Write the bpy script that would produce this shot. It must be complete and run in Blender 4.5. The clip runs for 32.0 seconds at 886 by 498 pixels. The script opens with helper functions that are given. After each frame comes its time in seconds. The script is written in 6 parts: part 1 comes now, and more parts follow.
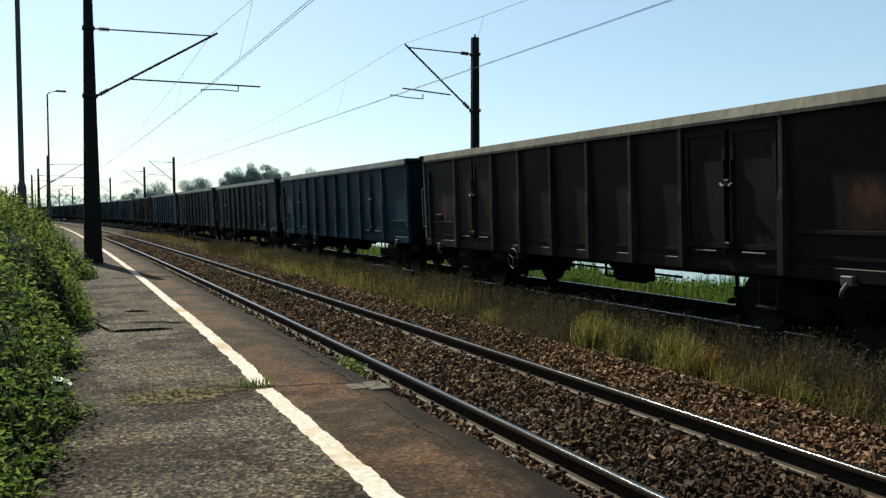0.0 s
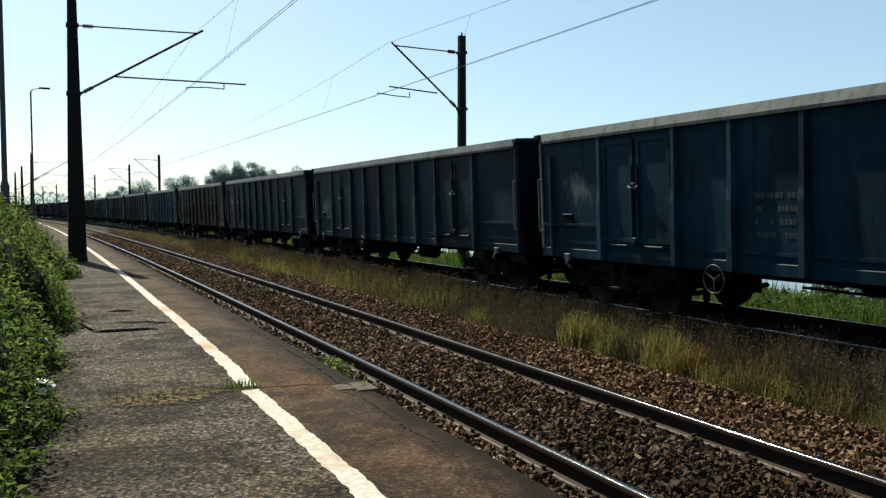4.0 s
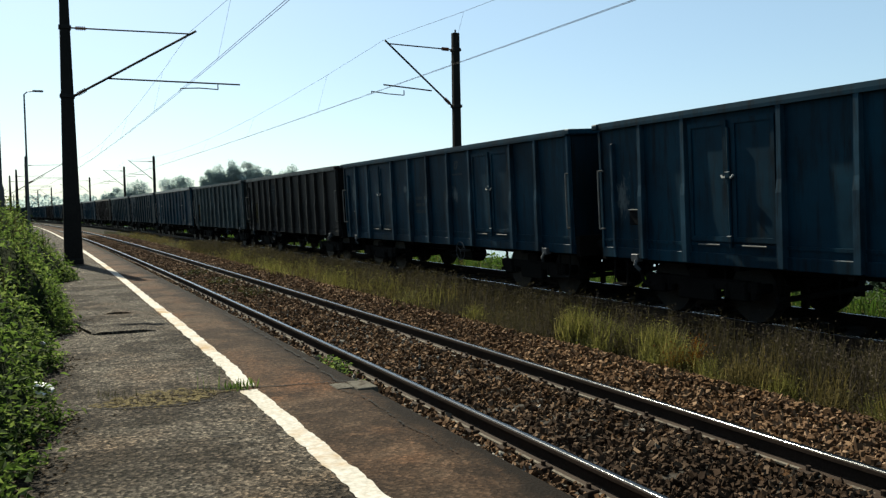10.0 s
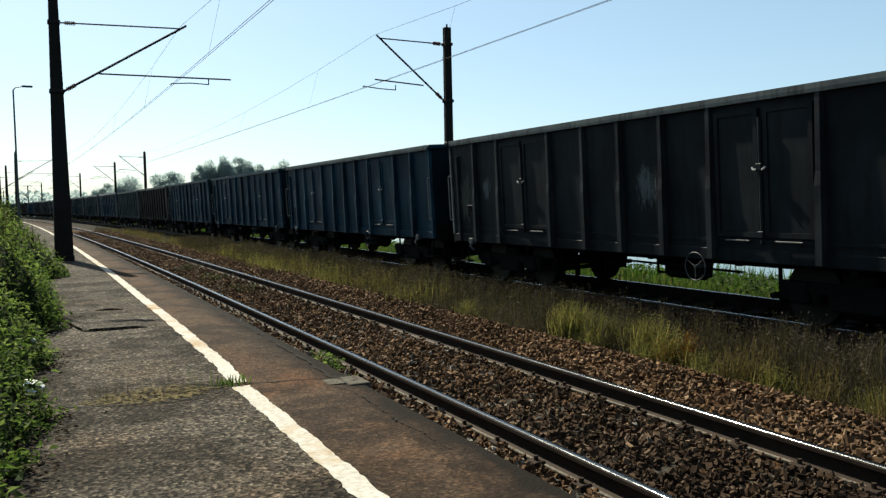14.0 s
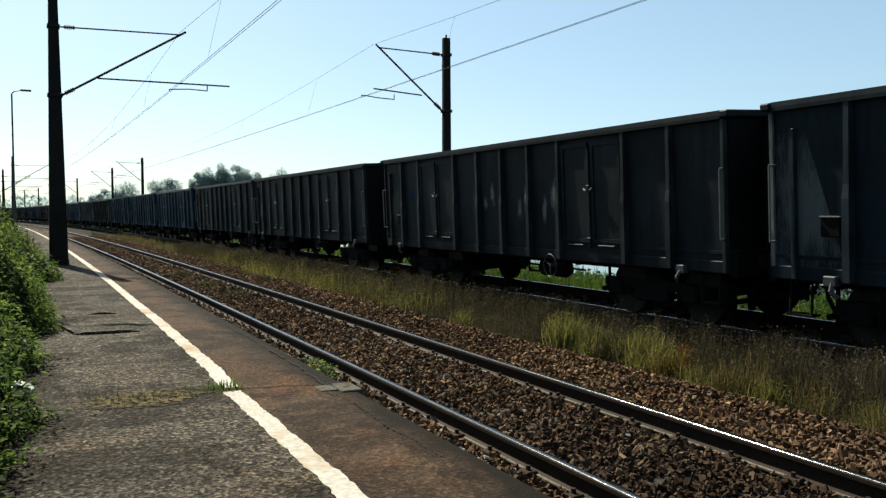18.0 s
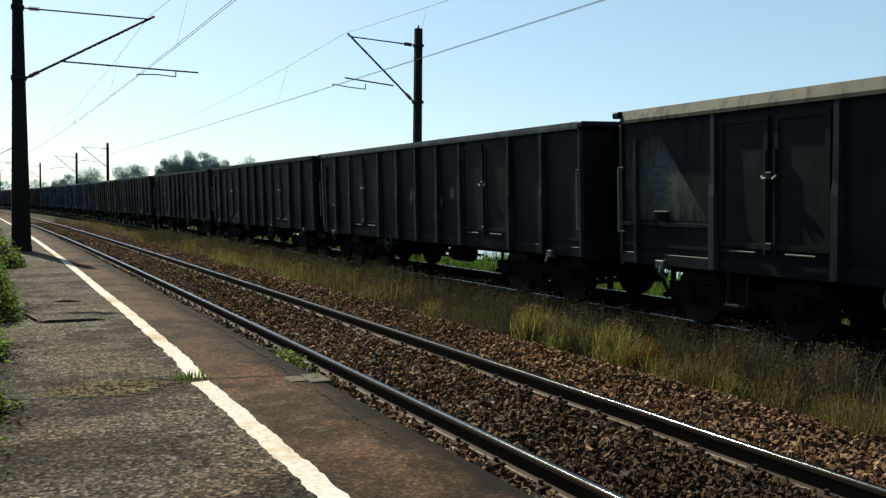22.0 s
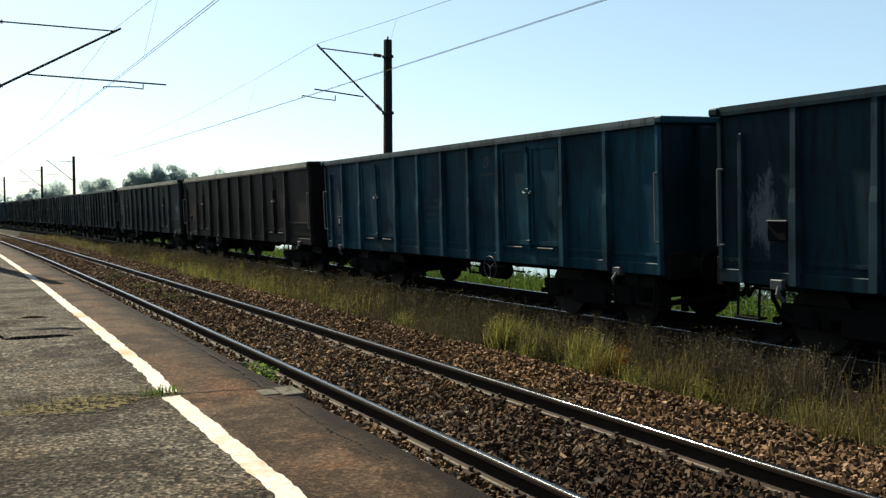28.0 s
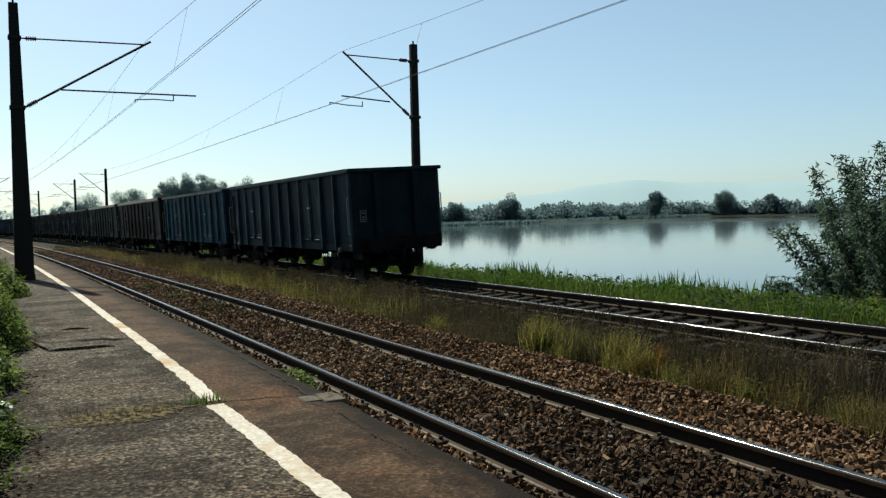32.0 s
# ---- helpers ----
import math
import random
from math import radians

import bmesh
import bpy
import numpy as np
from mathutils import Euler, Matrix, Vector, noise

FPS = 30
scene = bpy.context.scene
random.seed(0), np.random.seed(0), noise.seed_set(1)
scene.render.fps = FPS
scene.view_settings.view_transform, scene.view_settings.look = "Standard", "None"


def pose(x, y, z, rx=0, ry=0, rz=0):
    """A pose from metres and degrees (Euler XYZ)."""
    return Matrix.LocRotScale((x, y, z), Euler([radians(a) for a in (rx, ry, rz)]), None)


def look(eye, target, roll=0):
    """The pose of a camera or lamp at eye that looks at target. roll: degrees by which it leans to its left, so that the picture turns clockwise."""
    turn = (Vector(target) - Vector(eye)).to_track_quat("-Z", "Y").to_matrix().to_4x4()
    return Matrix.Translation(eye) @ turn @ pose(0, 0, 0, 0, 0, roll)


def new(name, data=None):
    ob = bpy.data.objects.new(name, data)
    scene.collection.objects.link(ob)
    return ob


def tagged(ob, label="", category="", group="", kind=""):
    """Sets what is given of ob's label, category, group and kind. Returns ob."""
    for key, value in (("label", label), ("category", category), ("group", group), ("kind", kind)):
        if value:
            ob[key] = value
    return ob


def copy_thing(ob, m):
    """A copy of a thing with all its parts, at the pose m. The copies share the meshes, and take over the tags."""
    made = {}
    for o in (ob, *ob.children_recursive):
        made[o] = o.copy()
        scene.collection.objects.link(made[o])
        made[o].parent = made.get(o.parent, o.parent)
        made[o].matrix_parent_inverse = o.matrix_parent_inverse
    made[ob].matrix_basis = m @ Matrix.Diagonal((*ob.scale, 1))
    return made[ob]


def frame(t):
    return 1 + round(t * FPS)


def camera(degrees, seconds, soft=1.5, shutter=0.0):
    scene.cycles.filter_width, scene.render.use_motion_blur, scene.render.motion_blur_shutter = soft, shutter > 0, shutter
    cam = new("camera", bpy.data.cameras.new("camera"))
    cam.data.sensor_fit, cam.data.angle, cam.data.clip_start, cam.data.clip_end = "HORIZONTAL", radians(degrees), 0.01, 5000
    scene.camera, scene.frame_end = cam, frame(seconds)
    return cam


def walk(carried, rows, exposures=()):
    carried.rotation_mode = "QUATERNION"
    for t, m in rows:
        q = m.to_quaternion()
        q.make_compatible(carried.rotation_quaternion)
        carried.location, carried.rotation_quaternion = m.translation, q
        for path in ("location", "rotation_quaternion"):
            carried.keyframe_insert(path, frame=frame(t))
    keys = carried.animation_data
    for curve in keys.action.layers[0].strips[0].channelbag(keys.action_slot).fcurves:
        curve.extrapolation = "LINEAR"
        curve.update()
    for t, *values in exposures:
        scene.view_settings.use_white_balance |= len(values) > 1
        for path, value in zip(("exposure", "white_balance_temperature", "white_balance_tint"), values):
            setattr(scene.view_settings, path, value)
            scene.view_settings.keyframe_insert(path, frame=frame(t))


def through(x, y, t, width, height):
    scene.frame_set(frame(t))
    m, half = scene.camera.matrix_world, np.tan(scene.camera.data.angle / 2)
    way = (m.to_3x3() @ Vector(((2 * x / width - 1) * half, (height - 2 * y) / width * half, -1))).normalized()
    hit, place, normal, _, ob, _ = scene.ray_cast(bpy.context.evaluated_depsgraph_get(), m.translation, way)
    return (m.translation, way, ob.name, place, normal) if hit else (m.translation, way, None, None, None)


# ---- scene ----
cam = camera(56.1, 32.0, 1.35)
PATH = [
    (0, (-4.279, -0.045, 1.832), (-0.162, 9.056, 1.378), -0.14),
    (0.5, (-4.272, -0.031, 1.832), (-0.141, 9.063, 1.350), -0.25),
    (1, (-4.273, -0.032, 1.833), (-0.070, 9.029, 1.351), -0.11),
    (1.5, (-4.271, -0.037, 1.836), (-0.078, 9.028, 1.341), -0.28),
    (2, (-4.276, -0.042, 1.835), (-0.068, 9.015, 1.321), -0.16),
    (2.5, (-4.270, -0.038, 1.832), (-0.060, 9.019, 1.331), -0.10),
    (4.5, (-4.278, -0.035, 1.860), (0.028, 8.979, 1.408), -0.01),
    (5, (-4.283, -0.036, 1.863), (0.099, 8.946, 1.522), 0.23),
    (5.5, (-4.277, -0.046, 1.858), (0.090, 8.943, 1.513), 0.07),
    (6, (-4.278, -0.039, 1.856), (0.058, 8.965, 1.497), -0.23),
    (6.5, (-4.281, -0.048, 1.862), (0.032, 8.963, 1.418), -0.20),
    (7, (-4.283, -0.046, 1.858), (-0.056, 9.004, 1.398), -0.50),
    (7.5, (-4.281, -0.031, 1.855), (-0.038, 9.014, 1.436), -0.74),
    (8, (-4.277, -0.041, 1.861), (-0.028, 8.999, 1.392), -0.68),
    (8.5, (-4.269, -0.034, 1.857), (-0.027, 9.013, 1.449), -0.89),
    (9, (-4.276, -0.040, 1.855), (0.020, 8.979, 1.406), -0.71),
    (9.5, (-4.277, -0.033, 1.852), (0.024, 8.982, 1.364), -0.86),
    (10, (-4.276, -0.040, 1.852), (0.021, 8.976, 1.342), -0.92),
    (10.5, (-4.270, -0.047, 1.857), (0.040, 8.961, 1.324), -1.27),
    (11, (-4.277, -0.037, 1.858), (0.093, 8.941, 1.313), -1.02),
    (11.5, (-4.284, -0.045, 1.859), (0.098, 8.927, 1.317), -0.91),
    (12, (-4.282, -0.045, 1.855), (0.077, 8.935, 1.249), -0.78),
    (12.5, (-4.287, -0.037, 1.859), (0.107, 8.925, 1.243), -0.83),
    (13, (-4.273, -0.025, 1.852), (0.094, 8.950, 1.238), -0.88),
    (13.5, (-4.278, -0.031, 1.857), (0.097, 8.942, 1.273), -1.06),
    (14, (-4.271, -0.033, 1.855), (0.107, 8.940, 1.281), -1.09),
    (14.5, (-4.267, -0.036, 1.851), (0.100, 8.942, 1.267), -1.01),
    (16.5, (-4.239, -0.028, 1.819), (0.138, 8.942, 1.197), 0.10),
    (17, (-4.238, -0.030, 1.814), (0.061, 8.986, 1.316), -0.13),
    (17.5, (-4.241, -0.012, 1.825), (0.088, 8.991, 1.380), -0.41),
    (18, (-4.245, -0.011, 1.821), (0.174, 8.948, 1.378), -0.21),
    (18.5, (-4.242, -0.007, 1.824), (0.236, 8.923, 1.370), -0.46),
    (19, (-4.248, -0.009, 1.828), (0.325, 8.869, 1.313), -0.19),
    (19.5, (-4.258, -0.012, 1.824), (0.386, 8.831, 1.332), 0.42),
    (20, (-4.250, -0.002, 1.828), (0.465, 8.802, 1.327), 0.48),
    (20.5, (-4.260, -0.011, 1.825), (0.487, 8.774, 1.283), 0.39),
    (21, (-4.268, -0.012, 1.830), (0.417, 8.806, 1.281), 0.33),
    (21.5, (-4.265, -0.016, 1.829), (0.447, 8.787, 1.273), 0.57),
    (22, (-4.271, -0.017, 1.834), (0.479, 8.766, 1.283), 0.66),
    (22.5, (-4.269, -0.021, 1.832), (0.486, 8.760, 1.295), 0.68),
    (23, (-4.273, -0.033, 1.829), (0.561, 8.703, 1.268), 0.74),
    (23.5, (-4.267, -0.020, 1.823), (0.696, 8.638, 1.189), 0.91),
    (24, (-4.266, -0.024, 1.823), (0.790, 8.571, 1.071), 0.93),
    (24.5, (-4.255, -0.003, 1.830), (0.787, 8.599, 1.069), 0.64),
    (25, (-4.262, -0.017, 1.823), (0.821, 8.570, 1.169), 0.60),
    (25.5, (-4.259, -0.042, 1.823), (1.039, 8.417, 1.206), 1.15),
    (27.5, (-4.272, -0.032, 1.827), (0.905, 8.513, 1.385), 0.12),
    (28, (-4.277, -0.021, 1.833), (0.771, 8.601, 1.408), 0.06),
    (28.5, (-4.272, -0.019, 1.828), (0.711, 8.642, 1.419), -0.09),
    (29, (-4.284, -0.023, 1.833), (0.678, 8.650, 1.443), 0.07),
    (29.5, (-4.281, -0.019, 1.829), (0.630, 8.687, 1.511), -0.02),
    (30, (-4.273, -0.033, 1.828), (0.514, 8.741, 1.493), 0.04),
    (30.5, (-4.282, -0.032, 1.829), (0.468, 8.760, 1.443), 0.05),
    (31, (-4.276, -0.018, 1.832), (0.374, 8.823, 1.379), -0.04),
    (31.5, (-4.277, -0.016, 1.820), (0.120, 8.947, 1.253), 0.50),
    (32, (-4.354, -0.000, 1.846), (0.403, 8.787, 1.457), -1.39),
]
walk(cam, [(t, look(eye, target, roll)) for t, eye, target, roll in PATH],
     [(0.0, 1.32, 6500, 1), (22.0, 1.32, 6500, 1), (25.0, 1.50, 6680, 2), (28.0, 1.56, 6760, 2), (30.0, 1.38, 6560, 0), (32.0, 1.14, 6450, 0)])

# ---- light ----
SUN_AZ, SUN_EL = -9.0, 46.5     # degrees right of the track's heading, degrees above the horizon
world = bpy.data.worlds.new("world")
scene.world = world
world.use_nodes = True
wn = world.node_tree.nodes
sky = wn.new("ShaderNodeTexSky")
sky.sky_type = "NISHITA"
sky.sun_disc = False
sky.sun_elevation = radians(SUN_EL)
sky.sun_rotation = radians(SUN_AZ)
sky.air_density, sky.dust_density, sky.ozone_density = 0.8, 1.1, 2.8
wn["Background"].inputs["Strength"].default_value = 0.058
tint = wn.new("ShaderNodeMix")          # thin pale summer haze over the whole sky
tint.data_type, tint.blend_type = "RGBA", "MIX"
tint.inputs[0].default_value, tint.inputs[7].default_value = 0.25, (5.1, 6.85, 7.5, 1)
world.node_tree.links.new(sky.outputs[0], tint.inputs[6])
world.node_tree.links.new(tint.outputs[2], wn["Background"].inputs["Color"])
sun = new("sun", bpy.data.lights.new("sun", "SUN"))
sun.data.energy, sun.data.angle, sun.data.color = 5.0, radians(0.6), (1.0, 0.91, 0.77)
sun_way = Vector((math.sin(radians(SUN_AZ)) * math.cos(radians(SUN_EL)), math.cos(radians(SUN_AZ)) * math.cos(radians(SUN_EL)), math.sin(radians(SUN_EL))))
sun.matrix_world = look(sun_way * 60, (0, 0, 0))

# ---- plan ----
K = 1 / 2014                      # both tracks bend gently to the left
CANT = radians(2.57)              # and lean into the bend
FAR_X, FAR_Z = 6.206, 0.058       # axis of the second track
PLAT = 0.35                       # platform above the near rails
MAST_Y = 26.3


def bend(y):
    y2 = min(max(y, -400.0), 700.0)
    return -K * y2 * y2 / 2 - K * y2 * (y - y2)


def at(x, y, z):
    return (x + bend(y), y, z)


# ---- materials ----
def nodes_of(m):
    m.use_nodes = True
    m.node_tree.nodes["Principled BSDF"].inputs["Specular IOR Level"].default_value = 0.05
    return m.node_tree.nodes, m.node_tree.links, m.node_tree.nodes["Principled BSDF"]


def noise_node(n, l, coord, scale, detail=4.0, rough=0.6):
    t = n.new("ShaderNodeTexNoise")
    t.inputs["Scale"].default_value, t.inputs["Detail"].default_value, t.inputs["Roughness"].default_value = scale, detail, rough
    l.new(coord, t.inputs["Vector"])
    return t.outputs["Fac"]


def ramp_node(n, l, fac, stops):
    r = n.new("ShaderNodeValToRGB")
    while len(r.color_ramp.elements) < len(stops):
        r.color_ramp.elements.new(0.5)
    for e, (p, c) in zip(r.color_ramp.elements, stops):
        e.position, e.color = p, (*c, 1)
    l.new(fac, r.inputs["Fac"])
    return r.outputs["Color"]


def mix_node(n, l, fac, a, b, blend="MIX"):
    m = n.new("ShaderNodeMix")
    m.data_type, m.blend_type = "RGBA", blend
    for sock, v in ((m.inputs[0], fac), (m.inputs[6], a), (m.inputs[7], b)):
        if isinstance(v, (int, float)):
            sock.default_value = v
        elif isinstance(v, tuple):
            sock.default_value = (*v, 1)
        else:
            l.new(v, sock)
    return m.outputs[2]


def bump_node(n, l, p, height, strength, distance):
    b = n.new("ShaderNodeBump")
    b.inputs["Strength"].default_value, b.inputs["Distance"].default_value = strength, distance
    l.new(height, b.inputs["Height"])
    l.new(b.outputs[0], p.inputs["Normal"])


def surface(name, low, high, big=0.6, fine=40.0, rough=0.85, metal=0.0, bump=0.3, depth=0.01, stain=None, stain_at=(0.55, 0.7), stain_scale=1.2):
    """A matt surface with broad and fine variation, stains and relief."""
    m = bpy.data.materials.new(name)
    n, l, p = nodes_of(m)
    c = n.new("ShaderNodeTexCoord").outputs["Object"]
    a = ramp_node(n, l, noise_node(n, l, c, big), [(0.3, low), (0.7, high)])
    f = noise_node(n, l, c, fine, 3)
    a = mix_node(n, l, 0.55, a, ramp_node(n, l, f, [(0.25, tuple(v * 0.55 for v in low)), (0.75, tuple(min(1, v * 1.35) for v in high))]))
    if stain:
        a = mix_node(n, l, ramp_node(n, l, noise_node(n, l, c, stain_scale, 6, 0.7), [(stain_at[0], (0, 0, 0)), (stain_at[1], (1, 1, 1))]), a, stain)
    l.new(a, p.inputs["Base Color"])
    p.inputs["Roughness"].default_value, p.inputs["Metallic"].default_value = rough, metal
    if bump:
        bump_node(n, l, p, f, bump, depth)
    return m


def foliage(name, tones, through=0.45, rough=0.75, patch=0.35, glow=(0.75, 0.85, 0.2)):
    """Leaves or blades: tone by island and by patch, part of the light passes through."""
    m = bpy.data.materials.new(name)
    n, l, p = nodes_of(m)
    g = n.new("ShaderNodeNewGeometry")
    c = n.new("ShaderNodeTexCoord").outputs["Object"]
    a = ramp_node(n, l, g.outputs["Random Per Island"], [(i / (len(tones) - 1), t) for i, t in enumerate(tones)])
    a = mix_node(n, l, ramp_node(n, l, noise_node(n, l, c, patch, 3), [(0.35, (0, 0, 0)), (0.65, (0.75, 0.75, 0.75))]), a, tones[0])
    l.new(a, p.inputs["Base Color"])
    p.inputs["Roughness"].default_value = rough
    t = n.new("ShaderNodeBsdfTranslucent")
    l.new(mix_node(n, l, 0.5, a, glow, "SOFT_LIGHT"), t.inputs["Color"])
    mix = n.new("ShaderNodeMixShader")
    mix.inputs[0].default_value = through
    l.new(p.outputs[0], mix.inputs[1])
    l.new(t.outputs[0], mix.inputs[2])
    l.new(mix.outputs[0], n["Material Output"].inputs["Surface"])
    return m


def wagon_paint(name="wagon_paint", wear=None, worn=(0.64, 0.78)):
    """Worn wagon paint; the colour is the object's own, with a patch of scrapes, rust or painted sunlight where wear is
    given.
    """
    m = bpy.data.materials.new(name)
    n, l, p = nodes_of(m)
    info = n.new("ShaderNodeObjectInfo")
    c = n.new("ShaderNodeTexCoord").outputs["Object"]
    base = info.outputs["Color"]
    shade = ramp_node(n, l, noise_node(n, l, c, 0.9, 5), [(0.32, (0.42, 0.44, 0.46)), (0.5, (0.92, 0.92, 0.92)), (0.7, (1.45, 1.40, 1.34))])
    a = mix_node(n, l, 1.0, base, shade, "MULTIPLY")
    mp = n.new("ShaderNodeMapping")
    mp.inputs["Scale"].default_value = (6, 6, 0.7)
    l.new(c, mp.inputs["Vector"])
    streak = noise_node(n, l, mp.outputs[0], 1.3, 5, 0.7)
    a = mix_node(n, l, ramp_node(n, l, streak, [(0.48, (0, 0, 0)), (0.66, (0.7, 0.7, 0.7))]), a, (0.0040, 0.0037, 0.0036))
    dust = noise_node(n, l, c, 2.6, 7, 0.75)
    a = mix_node(n, l, ramp_node(n, l, dust, [(0.62, (0, 0, 0)), (0.72, (0.25, 0.25, 0.25))]), a, (0.009, 0.012, 0.014))
    if wear:
        gen = n.new("ShaderNodeSeparateXYZ")
        l.new(n.new("ShaderNodeTexCoord").outputs["Generated"], gen.inputs[0])
        fall = []
        for axis in (1, 2):
            mr = n.new("ShaderNodeMath")
            mr.operation = "PINGPONG"
            mr.inputs[1].default_value = 0.5
            l.new(gen.outputs[axis], mr.inputs[0])
            fall.append(mr.outputs[0])
        low = n.new("ShaderNodeMath")
        low.operation = "MULTIPLY"
        for k in (0, 1):
            l.new(ramp_node(n, l, fall[k], [(0.0, (0, 0, 0)), (0.42, (1, 1, 1))]), low.inputs[k])
        mp2 = n.new("ShaderNodeMapping")
        mp2.inputs["Scale"].default_value = (1, 2.8, 0.9)
        l.new(c, mp2.inputs["Vector"])
        add = n.new("ShaderNodeMath")
        add.operation = "MULTIPLY_ADD"
        l.new(low.outputs[0], add.inputs[0])
        add.inputs[1].default_value = 0.30
        l.new(noise_node(n, l, mp2.outputs[0], 3.2, 10, 0.78), add.inputs[2])
        a = mix_node(n, l, ramp_node(n, l, add.outputs[0], [(worn[0], (0, 0, 0)), (worn[1], (0.92, 0.92, 0.92))]), a, wear)
    l.new(a, p.inputs["Base Color"])
    p.inputs["Roughness"].default_value, p.inputs["Specular IOR Level"].default_value = 0.60, 0.07
    bump_node(n, l, p, noise_node(n, l, c, 1.6, 2, 0.4), 0.35, 0.035)
    return m


def lateral_node(n, l, c):
    """The distance from the near track's axis, with the bend taken out."""
    xyz = n.new("ShaderNodeSeparateXYZ")
    l.new(c, xyz.inputs[0])
    sq = n.new("ShaderNodeMath")
    sq.operation = "MULTIPLY"
    l.new(xyz.outputs[1], sq.inputs[0])
    l.new(xyz.outputs[1], sq.inputs[1])
    out = n.new("ShaderNodeMath")
    out.operation = "MULTIPLY_ADD"
    l.new(sq.outputs[0], out.inputs[0])
    out.inputs[1].default_value = K / 2
    l.new(xyz.outputs[0], out.inputs[2])
    return out.outputs[0]


def asphalt(name, low, high, patch, grit, tint, speckle=0.8, spill=(0.50, 0.70), margin=None, marks=(0.5, 3.2, 1)):
    """Old asphalt: pale grit, dark binder, worn and stained patches; margin: dirt caked along the platform's edge."""
    m = bpy.data.materials.new(name)
    n, l, p = nodes_of(m)
    c = n.new("ShaderNodeTexCoord").outputs["Object"]
    a = ramp_node(n, l, noise_node(n, l, c, 0.55, 6, 0.7), [(0.32, low), (0.68, high)])
    a = mix_node(n, l, ramp_node(n, l, noise_node(n, l, c, 0.9, 5, 0.6), [(spill[0], (0, 0, 0)), (spill[1], (0.8, 0.8, 0.8))]), a, tint)
    a = mix_node(n, l, ramp_node(n, l, noise_node(n, l, c, 1.25, 6, 0.58), [(0.48, (0, 0, 0)), (0.57, (0.85, 0.85, 0.85))]), a, patch)
    mp = n.new("ShaderNodeMapping")         # old trowel and tyre marks run across the walkway
    mp.inputs["Scale"].default_value = marks
    l.new(c, mp.inputs["Vector"])
    a = mix_node(n, l, ramp_node(n, l, noise_node(n, l, mp.outputs[0], 1.1, 6, 0.6), [(0.52, (0, 0, 0)), (0.60, (0.5, 0.5, 0.5))]), a, patch)
    v = n.new("ShaderNodeTexVoronoi")
    v.inputs["Scale"].default_value = 48
    l.new(c, v.inputs["Vector"])
    spots = ramp_node(n, l, v.outputs["Color"], [(0.2, (0.25, 0.25, 0.25)), (0.62, (1.0, 1.0, 1.0)), (0.92, (2.6, 2.5, 2.4))])
    a = mix_node(n, l, speckle, a, mix_node(n, l, 1.0, a, spots, "MULTIPLY"))
    g = noise_node(n, l, c, 24, 8, 0.85)
    a = mix_node(n, l, speckle, a, mix_node(n, l, 1.0, a, ramp_node(n, l, g, [(0.38, (0.18, 0.18, 0.18)), (0.52, (1, 1, 1)), (0.66, (2.0, 2.0, 2.0))]), "MULTIPLY"))
    if margin:
        e = n.new("ShaderNodeMath")
        e.operation = "MULTIPLY_ADD"
        l.new(noise_node(n, l, c, 2.2, 9, 0.7), e.inputs[0])
        e.inputs[1].default_value = 0.75
        l.new(lateral_node(n, l, c), e.inputs[2])
        mr = n.new("ShaderNodeMapRange")
        mr.inputs["From Min"].default_value, mr.inputs["From Max"].default_value = -1.86, -1.56
        l.new(e.outputs[0], mr.inputs["Value"])
        a = mix_node(n, l, mr.outputs[0], a, margin)
    l.new(a, p.inputs["Base Color"])
    p.inputs["Roughness"].default_value = 0.9
    h = n.new("ShaderNodeMath")
    h.operation = "ADD"
    l.new(v.outputs["Distance"], h.inputs[0])
    l.new(g, h.inputs[1])
    bump_node(n, l, p, h.outputs[0], 0.7, grit)
    return m


ASPHALT = asphalt("asphalt", (0.0425, 0.0366, 0.0298), (0.0765, 0.0672, 0.0555), (0.019, 0.0151, 0.0114), 0.018, (0.0600, 0.0415, 0.0270), 1.0)
BROWN_ASPHALT = asphalt("rust_stained_asphalt", (0.034, 0.0225, 0.0150), (0.056, 0.0380, 0.0255), (0.020, 0.0132, 0.0090), 0.008, (0.062, 0.0300, 0.0150), 0.5, (0.46, 0.64), (0.0070, 0.0052, 0.0040), (1.5, 0.8, 1))
LINE_PAINT = surface("worn_line_paint", (0.2789, 0.2514, 0.2087), (0.3533, 0.3368, 0.3131), 1.6, 26, 0.8, 0, 0.4, 0.006, (0.2250, 0.1480, 0.0720), (0.50, 0.70), 1.7)
JOINT_CONCRETE = surface("joint_concrete", (0.050, 0.045, 0.037), (0.082, 0.075, 0.062), 4, 40, 0.9, 0, 0.5, 0.008, (0.028, 0.022, 0.016), (0.5, 0.62), 9)
TAR = surface("tar_seam", (0.006, 0.006, 0.006), (0.014, 0.013, 0.012), 3, 30, 0.8)
SOIL = surface("soil", (0.0064, 0.0052, 0.0035), (0.0132, 0.0108, 0.0073), 0.4, 14, 0.95, 0, 0.8, 0.04, (0.0082, 0.0099, 0.0038), (0.45, 0.6), 0.3)
BALLAST_BED = surface("ballast_bed", (0.0113, 0.0063, 0.0034), (0.0423, 0.0225, 0.0106), 9, 26, 0.95, 0, 1.0, 0.04, (0.0733, 0.0391, 0.0187), (0.5, 0.7), 6)
RAIL_SIDE = surface("rail_rust", (0.014, 0.010, 0.008), (0.03, 0.021, 0.016), 2, 50, 0.75, 0.2, 0.3, 0.004)
